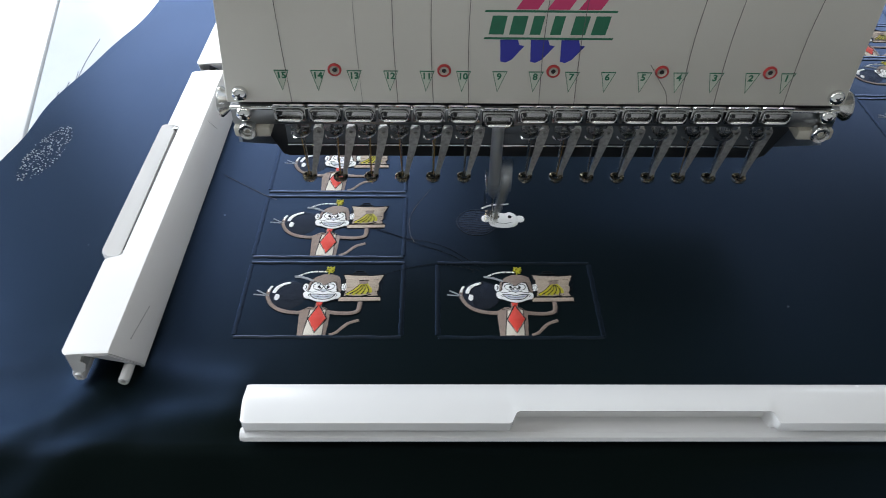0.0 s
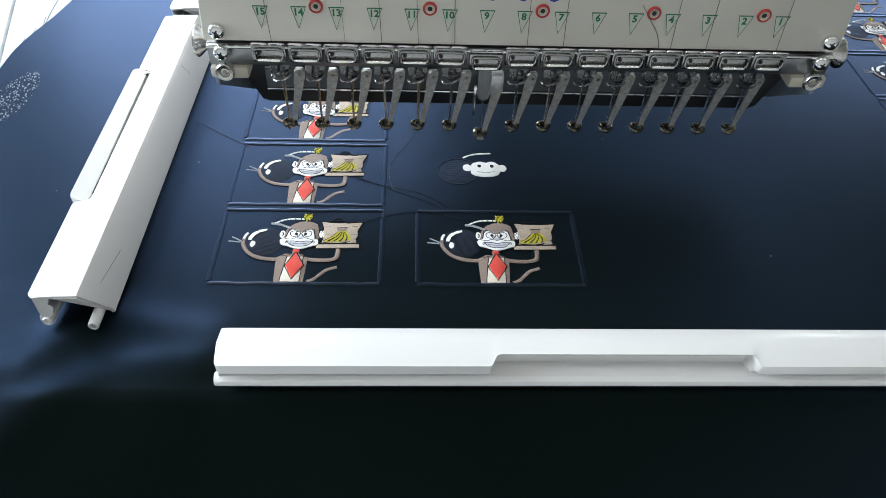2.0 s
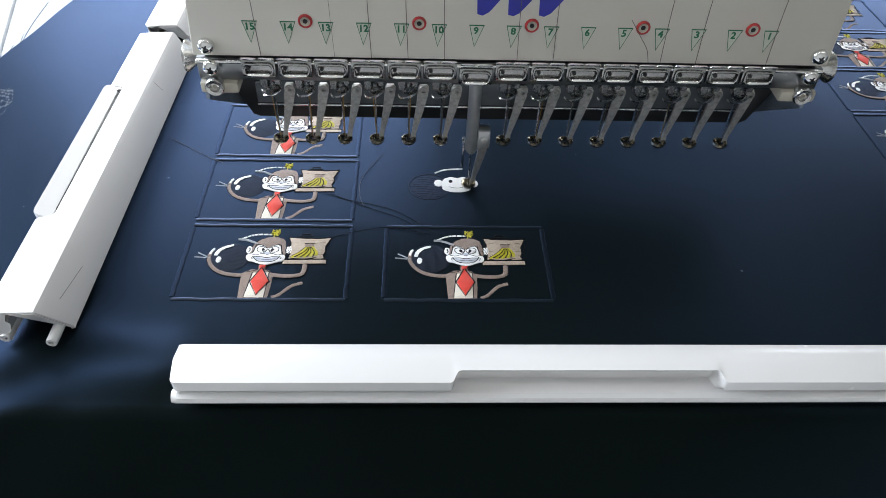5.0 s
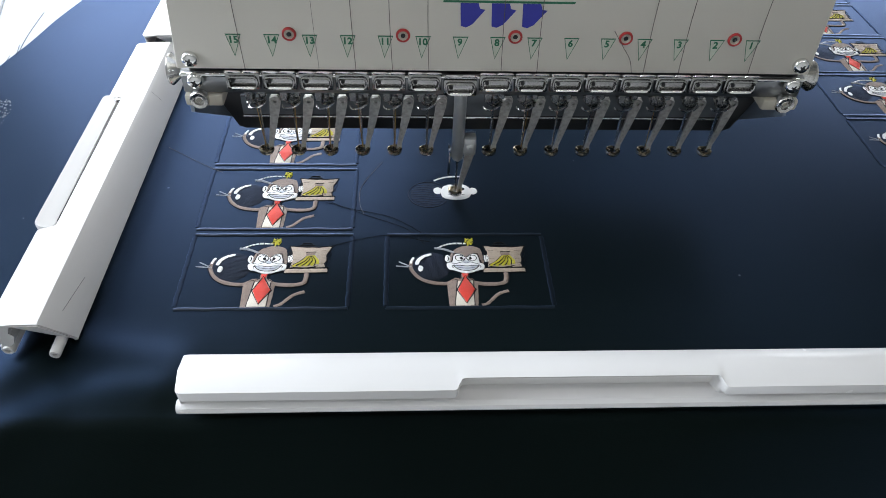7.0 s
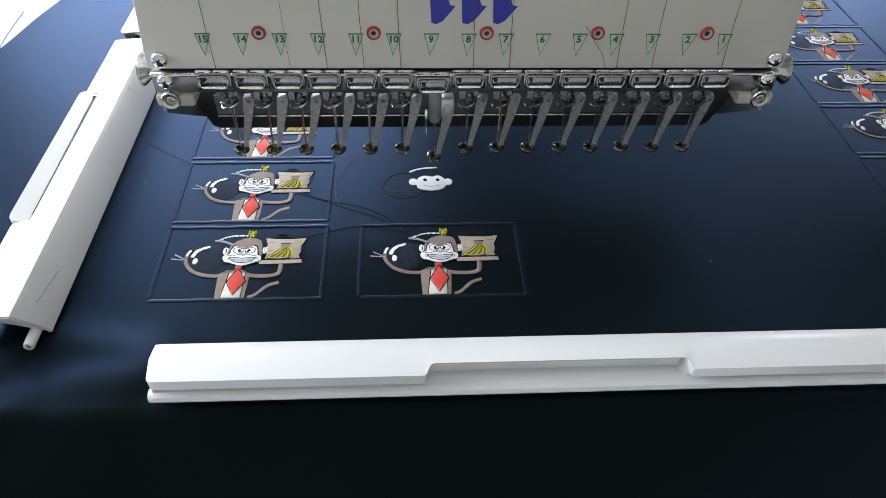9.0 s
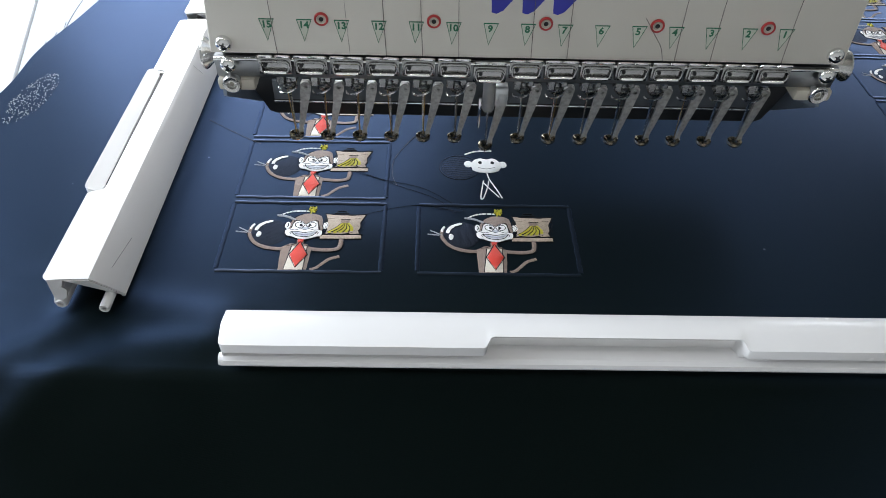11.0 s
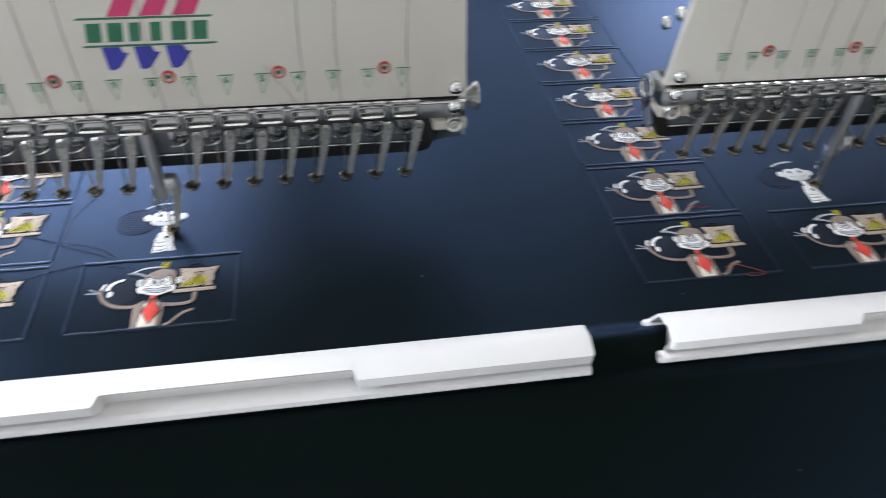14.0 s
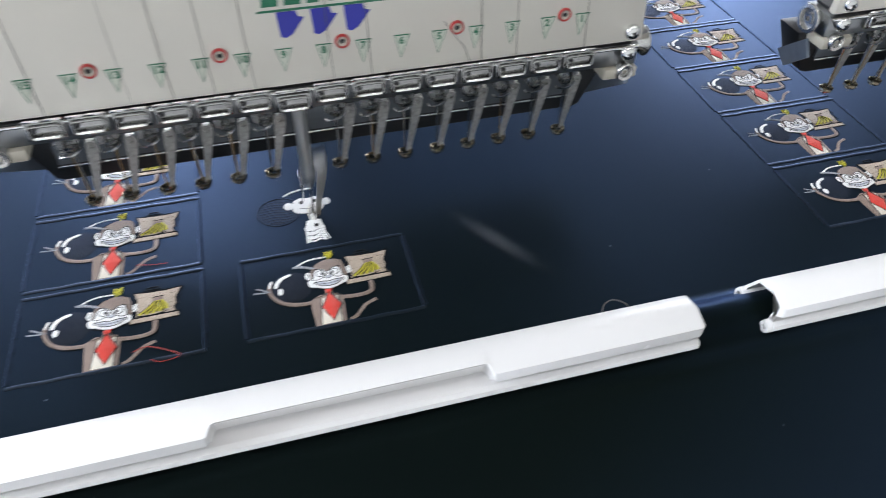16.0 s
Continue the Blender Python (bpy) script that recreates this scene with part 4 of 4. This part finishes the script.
def presser_foot(raised):
    """Ring, blade and needle thread of one needle; local origin under the needle on the cloth."""
    z = raised
    bm = bmesh.new()
    lathe(bm, [(0.0016, z + 0.0012), (0.0017, z - 0.0008), (0.0030, z - 0.0008), (0.0036, z + 0.0002), (0.0034, z + 0.0014), (0.0026, z + 0.0018), (0.0016, z + 0.0012)], 18)
    ring = mesh_of("foot_ring", bm, OILED, True)
    bm = bmesh.new()
    secs = []
    for x, y, zz, w in ((0.0021, 0.0010, z + 0.0008, 0.0013), (0.0024, 0.0014, z + 0.0035, 0.0010), (0.0032, 0.0018, z + 0.0070, 0.0013), (0.0052, 0.0024, z + 0.0165, 0.0019), (0.0064, 0.0028, z + 0.0235, 0.0024), (0.0068, 0.0030, z + 0.0270, 0.0024), (0.0068, 0.0030, z + 0.0285, 0.0015)):
        secs.append([(x - w, y - 0.0006, zz), (x + w, y - 0.0006, zz), (x + w, y + 0.0006, zz), (x - w, y + 0.0006, zz)])
    loft(bm, secs)
    lathe(bm, [(0.0009, 0.0004), (0.0010, 0.0011), (0.0022, 0.0011), (0.0024, 0.0), (0.0022, -0.0002)], 14, pose(0.0067, 0.0024, z + 0.0262, 90, 0, 0))
    blade = mesh_of("foot_blade", bm, BLADE, True)
    bm = bmesh.new()
    tube(bm, [(0.0040 * math.cos(a) - 0.0004, 0.0040 * math.sin(a) - 0.0010, z + 0.0268 + 0.0012 * math.cos(a)) for a in [i * math.pi / 9 for i in range(9, 19)]], 0.00050, 6)
    tube(bm, [(-0.0030, -0.0040, z + 0.0345), (-0.0008, -0.0048, z + 0.0352), (0.0020, -0.0042, z + 0.0340)], 0.00060, 6)
    hook = mesh_of("thread_hook", bm, MIRROR, True)
    bm = bmesh.new()
    lathe(bm, [(0.00012, z - 0.004), (0.00045, z + 0.002), (0.0005, z + 0.026), (0.0010, z + 0.028), (0.0010, z + 0.036), (0, z + 0.036)], 8)
    needle = mesh_of("needle", bm, STEEL, True)
    bm = bmesh.new()
    lathe(bm, [(0.0, z + 0.0265), (0.0030, z + 0.027), (0.0034, z + 0.0285), (0.0034, z + 0.0300), (0.0026, z + 0.0308), (0.0024, z + 0.037), (0.0030, z + 0.038), (0.0030, z + 0.041), (0, z + 0.041)], 14)
    box(bm, -0.0046, -0.0012, -0.0040, 0.0010, z + 0.0295, z + 0.0345, 0.0005, 1)
    box(bm, 0.0014, 0.0044, -0.0034, 0.0014, z + 0.0310, z + 0.0365, 0.0005, 1)
    holder = mesh_of("needle_clamp", bm, DARK_STEEL, True)
    return ring, blade, needle, holder, hook


def clip_mesh():
    """A shiny wire loop in its rounded tray, one over each needle."""
    pts = []
    w, h, r = 0.0058, 0.0025, 0.0018
    for cx, cz, a0 in ((w - r, h - r, 0), (-w + r * 0.6, h - r * 0.6, 90), (-w + r * 0.6, -h + r * 0.6, 180), (w - r, -h + r, 270)):
        rr = r if cx > 0 else r * 0.6
        for k in range(4):
            a = radians(a0 + 30 * k)
            pts.append((cx + rr * math.cos(a), 0, cz + rr * math.sin(a)))
    loop = mesh_of("clip_loop", tube(bmesh.new(), pts, 0.00062, 8, True), DARK_STEEL, True)
    bm = box(bmesh.new(), -0.0072, 0.0070, 0.0006, 0.0026, -0.0040, 0.0038, 0.0008, 2)
    box(bm, -0.0058, -0.0040, -0.0001, 0.0010, 0.0000, 0.0014, 0.0003, 1)
    tray = mesh_of("clip_tray", bm, DARK_STEEL, True)
    # rod added for the glint along the loop's lower side
    bm = bmesh.new()
    lathe(bm, [(0, -0.0048), (0.0006, -0.0046), (0.0008, -0.0040), (0.0008, 0.0040), (0.0006, 0.0046), (0, 0.0048)], 12, pose(0, -0.0007, -0.0022, 0, 90, 0))
    bar = mesh_of("clip_bar", bm, MIRROR, True)
    bm = bmesh.new()
    for i in range(2):
        tube(bm, [(-0.0066 + 0.0072 * i, -0.0004, 0.0), (-0.0062 + 0.0072 * i, -0.0009, 0.0004), (-0.0016 + 0.0072 * i, -0.0009, 0.0004), (-0.0008 + 0.0072 * i, -0.0004, 0.0)], 0.0006, 6)
    spring = mesh_of("spring_wire", bm, MIRROR, True)
    bm = bmesh.new()
    lathe(bm, [(0, 0.0012), (0.0007, 0.0012), (0.0009, 0.0009), (0.0009, 0)], 10, pose(-0.0040, 0.0006, 0.0008, 90, 0, 0))
    peg = mesh_of("clip_peg", bm, BLACK, True)
    return loop, tray, spring, bar, peg


FOOT = presser_foot(0.0284)
CLIP = clip_mesh()
SCREW, CROSS = screw_mesh(0.0034), cross_mesh(0.0034)
NUMBERS = [text_mesh(str(k), 0.0041) for k in range(1, 16)]
MOVERS = []


def tri_pts(x):
    return [(x - 0.0031, 0.0944), (x + 0.0031, 0.0944), (x - 0.0006, 0.0845)]


TRI_FILL = mesh_of("number_triangle", extrude_xz(bmesh.new(), tri_pts(0), -0.00010, 0.0), MINT)
TRI_LINE = mesh_of("triangle_outline", frame_xz(bmesh.new(), tri_pts(0), 0.0006, -0.00018, -0.0001), GREEN)
EYELET = mesh_of("thread_eyelet", lathe(bmesh.new(), [(0.0019, -0.0003), (0.0020, 0.0007), (0.0024, 0.0010), (0.0028, 0.0007), (0.0029, 0.0)], 22), RED_RING, True)
EYELET_CUP = mesh_of("eyelet_cup", lathe(bmesh.new(), [(0.0020, 0.0006), (0.0017, 0.0006), (0.0013, 0.0002), (0.0012, 0.0001)], 18), CREAM_BLOCK, True)
# shallow black dish for the shade inside the eyelet's hole
EYELET_HOLE_SHADE = mesh_of("eyelet_hole", lathe(bmesh.new(), [(0.0010, 0.0004), (0.0006, 0.0001), (0, 0.0)], 14), BLACK, True)


def logo(cover):
    for z in (0.1205, 0.1091):
        part("logo_line", extrude_xz(bmesh.new(), [(-0.0252, z - 0.0004), (0.0262, z - 0.0004), (0.0265, z + 0.0004), (-0.0248, z + 0.0004)], FY - 0.0002, FY), GREEN, cover, "green printed line", False)
    for i in range(6):
        x = -0.0232 + 0.0081 * i
        w = 0.0058 if i not in (2, 3) else 0.0042
        part("logo_block", extrude_xz(bmesh.new(), [(x, 0.1108), (x + w, 0.1108), (x + w + 0.0012, 0.1186), (x + 0.0012, 0.1186)], FY - 0.0002, FY), GREEN, cover, "green printed block", False)
    for i in range(3):
        x = -0.0190 + 0.0122 * i
        pts = [(x + 0.0006, 0.1085), (x + 0.0076, 0.1085), (x + 0.0084, 0.1062), (x + 0.0104, 0.1058), (x + 0.0058, 0.0998), (x + 0.0032, 0.0984), (x + 0.0012, 0.0990)]
        part("logo_hook", extrude_xz(bmesh.new(), pts, FY - 0.0002, FY), BLUE, cover, "blue printed hook shape", False)
        x = -0.0132 + 0.0122 * i
        pts = [(x, 0.1213), (x + 0.0085, 0.1213), (x + 0.0135, 0.1300), (x + 0.0055, 0.1300)]
        part("logo_slash", extrude_xz(bmesh.new(), pts, FY - 0.0002, FY), PINK, cover, "pink printed slash", False)


def embroidery_head():
    head = empty("embroidery_head")
    # cover plate, slightly narrower towards its top
    bm = extrude_xz(bmesh.new(), [(-0.1330, 0.0785), (0.1318, 0.0785), (0.1292, 0.122), (0.1240, 0.21), (0.1205, 0.27), (-0.1205, 0.27), (-0.1240, 0.21), (-0.1292, 0.122)], FY, FY + 0.004, 0.0008)
    cover = part("cover", bm, CREAM, head, "cream painted front cover")
    for k in range(1, 16):
        x = -0.0026 + (8 - k) * 0.0150
        t = part("number_triangle", TRI_FILL, None, cover, at=pose(x, FY, 0))
        part("triangle_outline", TRI_LINE, None, cover, at=pose(x, FY, 0))
        part("number", NUMBERS[k - 1], None, cover, "green number %d" % k, at=pose(x - 0.0002, FY - 0.00018, 0.0906, 90, 0, 0))
        # thread running down the cover
        xb = (8 - k) * PITCH
        bm = bmesh.new()
        if k == 5:
            line = smooth_line([(xb - 0.001, FY - 0.0006, 0.098), (xb + 0.003, FY - 0.003, 0.0925), (xb + 0.0075, FY - 0.002, 0.086), (xb + 0.010, FY - 0.0006, 0.079)], 5)
        else:
            line = smooth_line([(xb * 0.99, FY - 0.0006, 0.21), (xb * 1.01, FY - 0.0006, 0.15), (xb - 0.001, FY - 0.0006, 0.11), (xb, FY - 0.0006, 0.078)], 5)
        if k in (2, 6, 9, 14):
            bm.free()
            continue
        part("thread", tube(bm, line, 0.00013 if k != 13 else 0.00007, 5), DARK_THREAD, cover)
    for i in range(5):
        at = pose(0.0044 + (2 - i) * 0.045, FY, 0.0946, 90, 0, 0)
        e = part("thread_eyelet", EYELET, None, cover, "red plastic thread eyelet", at=at)
        part("eyelet_cup", EYELET_CUP, None, cover, at=at)
        part("eyelet_hole", EYELET_HOLE_SHADE, None, cover, at=at)
    logo(cover)
    # body behind the cover
    part("body", box(bmesh.new(), -0.0600, 0.0600, FY + 0.0045, 0.075, 0.0990, 0.265, 0.002), GREY_BODY, head)
    # unseen arm and column, added to carry the head and block window light
    part("arm", box(bmesh.new(), -0.060, 0.060, 0.076, 0.64, 0.160, 0.38, 0.012), CREAM, head, "unseen cream machine arm that blocks window light")
    part("column", box(bmesh.new(), -0.040, 0.040, 0.52, 0.64, -0.040, 0.159, 0.004), CREAM, head, "unseen cream column added to carry the arm")
    # rail, and a black filler for the shade in its slot
    part("rail", box(bmesh.new(), -0.1325, 0.1318, FY + 0.001, 0.006, 0.0668, 0.0768, 0.0006), RAIL, head, "steel needle rail")
    part("rail_gap", box(bmesh.new(), -0.129, 0.129, FY + 0.003, 0.004, 0.0770, 0.0783), BLACK, head)
    part("rail_lip", box(bmesh.new(), -0.1322, 0.1310, FY - 0.0012, FY + 0.0008, 0.0756, 0.0768, 0.0004), CHROME, head, "bright rail edge")
    # black lower casing with slanted ends
    pts = [(-0.1285, 0.0590), (-0.1180, 0.0360), (-0.1150, 0.0355), (0.1150, 0.0355), (0.1180, 0.0360), (0.1285, 0.0590)]
    part("lower_casing", extrude_xz(bmesh.new(), pts, 0.008, 0.024, 0.001), BLACK, head, "black lower casing")
    plate = extrude_xz(bmesh.new(), [(-0.1144, 0.0442), (0.1115, 0.0442), (0.1115, 0.0585), (-0.1020, 0.0585), (-0.1032, 0.0555), (-0.1045, 0.0547), (-0.1144, 0.0543)], 0.0062, 0.0078, 0.0003)
    plate = part("casing_plate", plate, PLATE, head, "blue-grey casing plate with a stepped top edge")
    part("plate_edge", tube(bmesh.new(), [(-0.1142, 0.0060, 0.0544), (-0.1046, 0.0060, 0.0548), (-0.1032, 0.0060, 0.0557), (-0.1018, 0.0060, 0.0586), (-0.092, 0.0060, 0.0586)], 0.00035, 5), MIRROR, plate, "bright plate edge along the step")
    for px in (-0.1110, 0.1075):
        part("rivet", lathe(bmesh.new(), [(0, 0.0006), (0.0010, 0.0005), (0.0013, 0.0)], 12, pose(px, 0.0062, 0.0500, 90, 0, 0)), STEEL, plate)
    part("casing_edge", box(bmesh.new(), -0.1144, 0.1144, 0.0054, 0.0062, 0.0431, 0.0440, 0.0002), MIRROR, head, "thin bright edge")
    for sx in (-1, 1):
        strap = [(0.1340, -0.0035, 0.0625), (0.1200, 0.0270, 0.0395), (0.1190, 0.0200, 0.0330), (0.1330, -0.0075, 0.0545)]
        bm = loft(bmesh.new(), [[(sx * (x - d), y, z) for x, y, z in strap] for d in (0.0, 0.0016)])
        part("end_bracket", bm, BRACKET, head, "slanted steel end bracket")
        part("end_block", box(bmesh.new(), sx * 0.1325, sx * 0.1165, FY - 0.001, -0.001, 0.0612, 0.0666, 0.0012), CREAM_BLOCK, head, "cream end block")
        bm = bmesh.new()
        lathe(bm, [(0.0010, 0.0002), (0.0018, 0.0), (0.0022, 0.0012), (0.0036, 0.0014), (0.0042, 0.0004), (0.0042, -0.002)], 20, pose(sx * 0.1262, FY - 0.0012, 0.0648, 90, 0, 0))
        part("socket_screw", bm, STEEL, head)
        scr = part("screw", SCREW, None, head, "chrome cross-head screw", at=pose(sx * 0.1264, FY - 0.0008, 0.0833, 90, 25, 0))
        part("cross_recess", CROSS, None, scr)
        scr = part("screw", SCREW, None, head, "chrome cross-head screw", at=pose(sx * 0.1262, FY - 0.0012, 0.0738, 90, 25, 0))
        part("cross_recess", CROSS, None, scr)
        for z, y in ((0.1085, 0.0), (0.0985, 0.012)):
            part("side_bolt", SCREW, None, head, at=pose(sx * 0.1275, y, z, 0, 90 * sx, 0))
        # round knob on the rail's end
        bm = bmesh.new()
        lathe(bm, [(0.0, 0.0), (0.0030, 0.0), (0.0034, 0.003), (0.0062, 0.0058), (0.0068, 0.0066), (0.0066, 0.0074), (0.0050, 0.0076), (0.0044, 0.0058), (0.0026, 0.0056), (0.0024, 0.0070), (0.0012, 0.0070), (0.0010, 0.0060), (0, 0.0060)], 22, pose(sx * 0.1310, -0.0040, 0.0735, 0, 90 * sx, 0))
        part("rail_knob", bm, STEEL, head, "flared steel knob")
    for k in range(1, 16):
        x = (8 - k) * PITCH
        active = k == 9
        dz = -0.0022 if active else 0.0
        part("wire_clip", CLIP[1], None, head, "steel thread clip", at=pose(x - 0.0016, FY - 0.0022, 0.0738 + dz))
        part("clip_loop", CLIP[0], None, head, at=pose(x - 0.0016, FY - 0.0022, 0.0738 + dz))
        part("clip_bar", CLIP[3], None, head, "bright rod for the glint on the wire loop", at=pose(x - 0.0016, FY - 0.0022, 0.0738 + dz))
        part("clip_peg", CLIP[4], None, head, "black peg", at=pose(x - 0.0016, FY - 0.0022, 0.0738 + dz))
        part("spring_wire", CLIP[2], None, head, at=pose(x - 0.0016, FY - 0.0012, 0.0782 + dz * 0.5))
        foot = part("presser_foot", FOOT[1], None, head, "worn steel presser foot")
        if active:
            bm = bmesh.new()
            lathe(bm, [(0.0, 0.0490), (0.0022, 0.0492), (0.0029, 0.0505), (0.0029, 0.112), (0, 0.112)], 18)
            part("needle_bar", bm, BAR_STEEL, foot, "round needle bar")
            bm = box(bmesh.new(), 0.0026, 0.0084, -0.0030, 0.0030, 0.0530, 0.0625, 0.0008)
            lathe(bm, [(0, 0.0014), (0.0012, 0.0014), (0.0019, 0.0008), (0.0020, 0)], 12, pose(0.0056, -0.0030, 0.0578, 90, 0, 0))
            part("needle_holder", bm, BAR_STEEL, foot, "steel holder with a set screw")
            bm = box(bmesh.new(), -0.0046, -0.0032, -0.0016, 0.0016, 0.0400, 0.0560, 0.0005)
            part("guide_plate", bm, CHROME, foot, "bright guide plate")
            foot.matrix_basis = pose(x, 0, -0.0274)
            MOVERS.append(foot)
        else:
            foot.matrix_basis = pose(x, 0, 0)
            part("needle_clamp", FOOT[3], None, foot, "dark needle clamp")
            part("thread_hook", FOOT[4], None, foot, "bright wire thread hook")
        part("foot_ring", FOOT[0], None, foot)
        part("needle", FOOT[2], None, foot)
        if not active:
            side = 0.0013 if k % 3 else -0.0012
            bm = tube(bmesh.new(), smooth_line([(0.0002, -0.0006, 0.031), (side * 0.5, -0.0012, 0.045), (side, -0.0020, 0.064)], 3), 0.00013 if k < 10 else 0.0002, 5)
            part("needle_thread", bm, GOLD_THREAD if k in (3, 7, 11, 12, 13, 14, 15) else DARK_THREAD, foot)
    return tagged(head, "cream embroidery head with a row of fifteen needles", "embroidery head", "embroidery heads over the cloth")


HEADS = [embroidery_head()]
MOVERS_ALL = list(MOVERS)
for head in (1, 2):
    twin = copy_thing(HEADS[0], pose(HEAD_STEP * head, 0, 0))
    HEADS.append(twin)
    MOVERS_ALL += [o for o in twin.children if any(c.name.startswith("needle_bar") for c in o.children)]

# ---- motion ----
OFFSETS = [
    (0, 0.0058, -0.0026),
    (0.5, 0.0017, -0.0015),
    (1, 0.0013, -0.0011),
    (1.5, 0.0041, -0.0012),
    (2, 0.0039, -0.0014),
    (2.5, 0.0033, -0.0008),
    (3, -0.0082, -0.0032),
    (3.5, -0.0093, -0.0037),
    (4, -0.0065, -0.0034),
    (6.5, -0.0064, 0.0001),
    (7, 0, -0),
    (7.5, -0.0005, 0.0003),
    (8, -0.0036, 0.0017),
    (10.5, 0.0032, 0.011),
    (11, 0.0021, 0.0116),
    (11.5, 0.0002, 0.0067),
    (12, 0.0008, 0.012),
    (12.5, -0.0012, 0.0167),
    (13, -0.0038, 0.0195),
    (13.2, -0.0053, 0.0148),
    (13.5, -0.0036, 0.0075),
    (13.7, -0.0047, 0.0059),
    (14, -0.0057, 0.0082),
    (14.2, -0.0063, 0.0059),
    (14.5, -0.0076, 0.0096),
    (14.7, -0.0052, 0.0178),
    (15, -0.0046, 0.0134),
    (15.2, -0.0056, 0.0086),
    (15.5, -0.0055, 0.0042),
    (15.7, -0.0052, 0.0046),
    (16, -0.0028, 0.005),
]


def needle_lift(t):
    """Height of the working needle: ten strokes a second, drifting slowly in phase."""
    marks = (0, 1.5, 2.0, 2.5, 3.0, 7.0, 7.5, 11.5, 12.0, 12.5, 16.0)
    drift = (0.0, 0.15, 0.5, 0.82, 1.0, 1.1, 1.4, 1.55, 1.8, 2.0, 2.0)
    return 0.5 - 0.5 * math.cos(2 * math.pi * (10 * t + float(np.interp(t, marks, drift))))


def motions():
    for ob in [CLOTH] + [c for c, _ in CLAMPS]:
        base = ob.matrix_basis.copy()
        walk(ob, [(t, Matrix.Translation((dx, dy, 0)) @ base) for t, dx, dy in OFFSETS])
    for ob, when in GROWING:
        walk(ob, [(0, pose(0, 0, -0.004)), (when, pose(0, 0, -0.004)), (when + 0.3, pose(0, 0, 0)), (16, pose(0, 0, 0))])
    for ob in MOVERS_ALL:
        x = ob.matrix_basis.translation.x
        walk(ob, [(i / 30, pose(x, 0, -0.0278 + 0.0240 * needle_lift(i / 30))) for i in range(0, 481)])


motions()
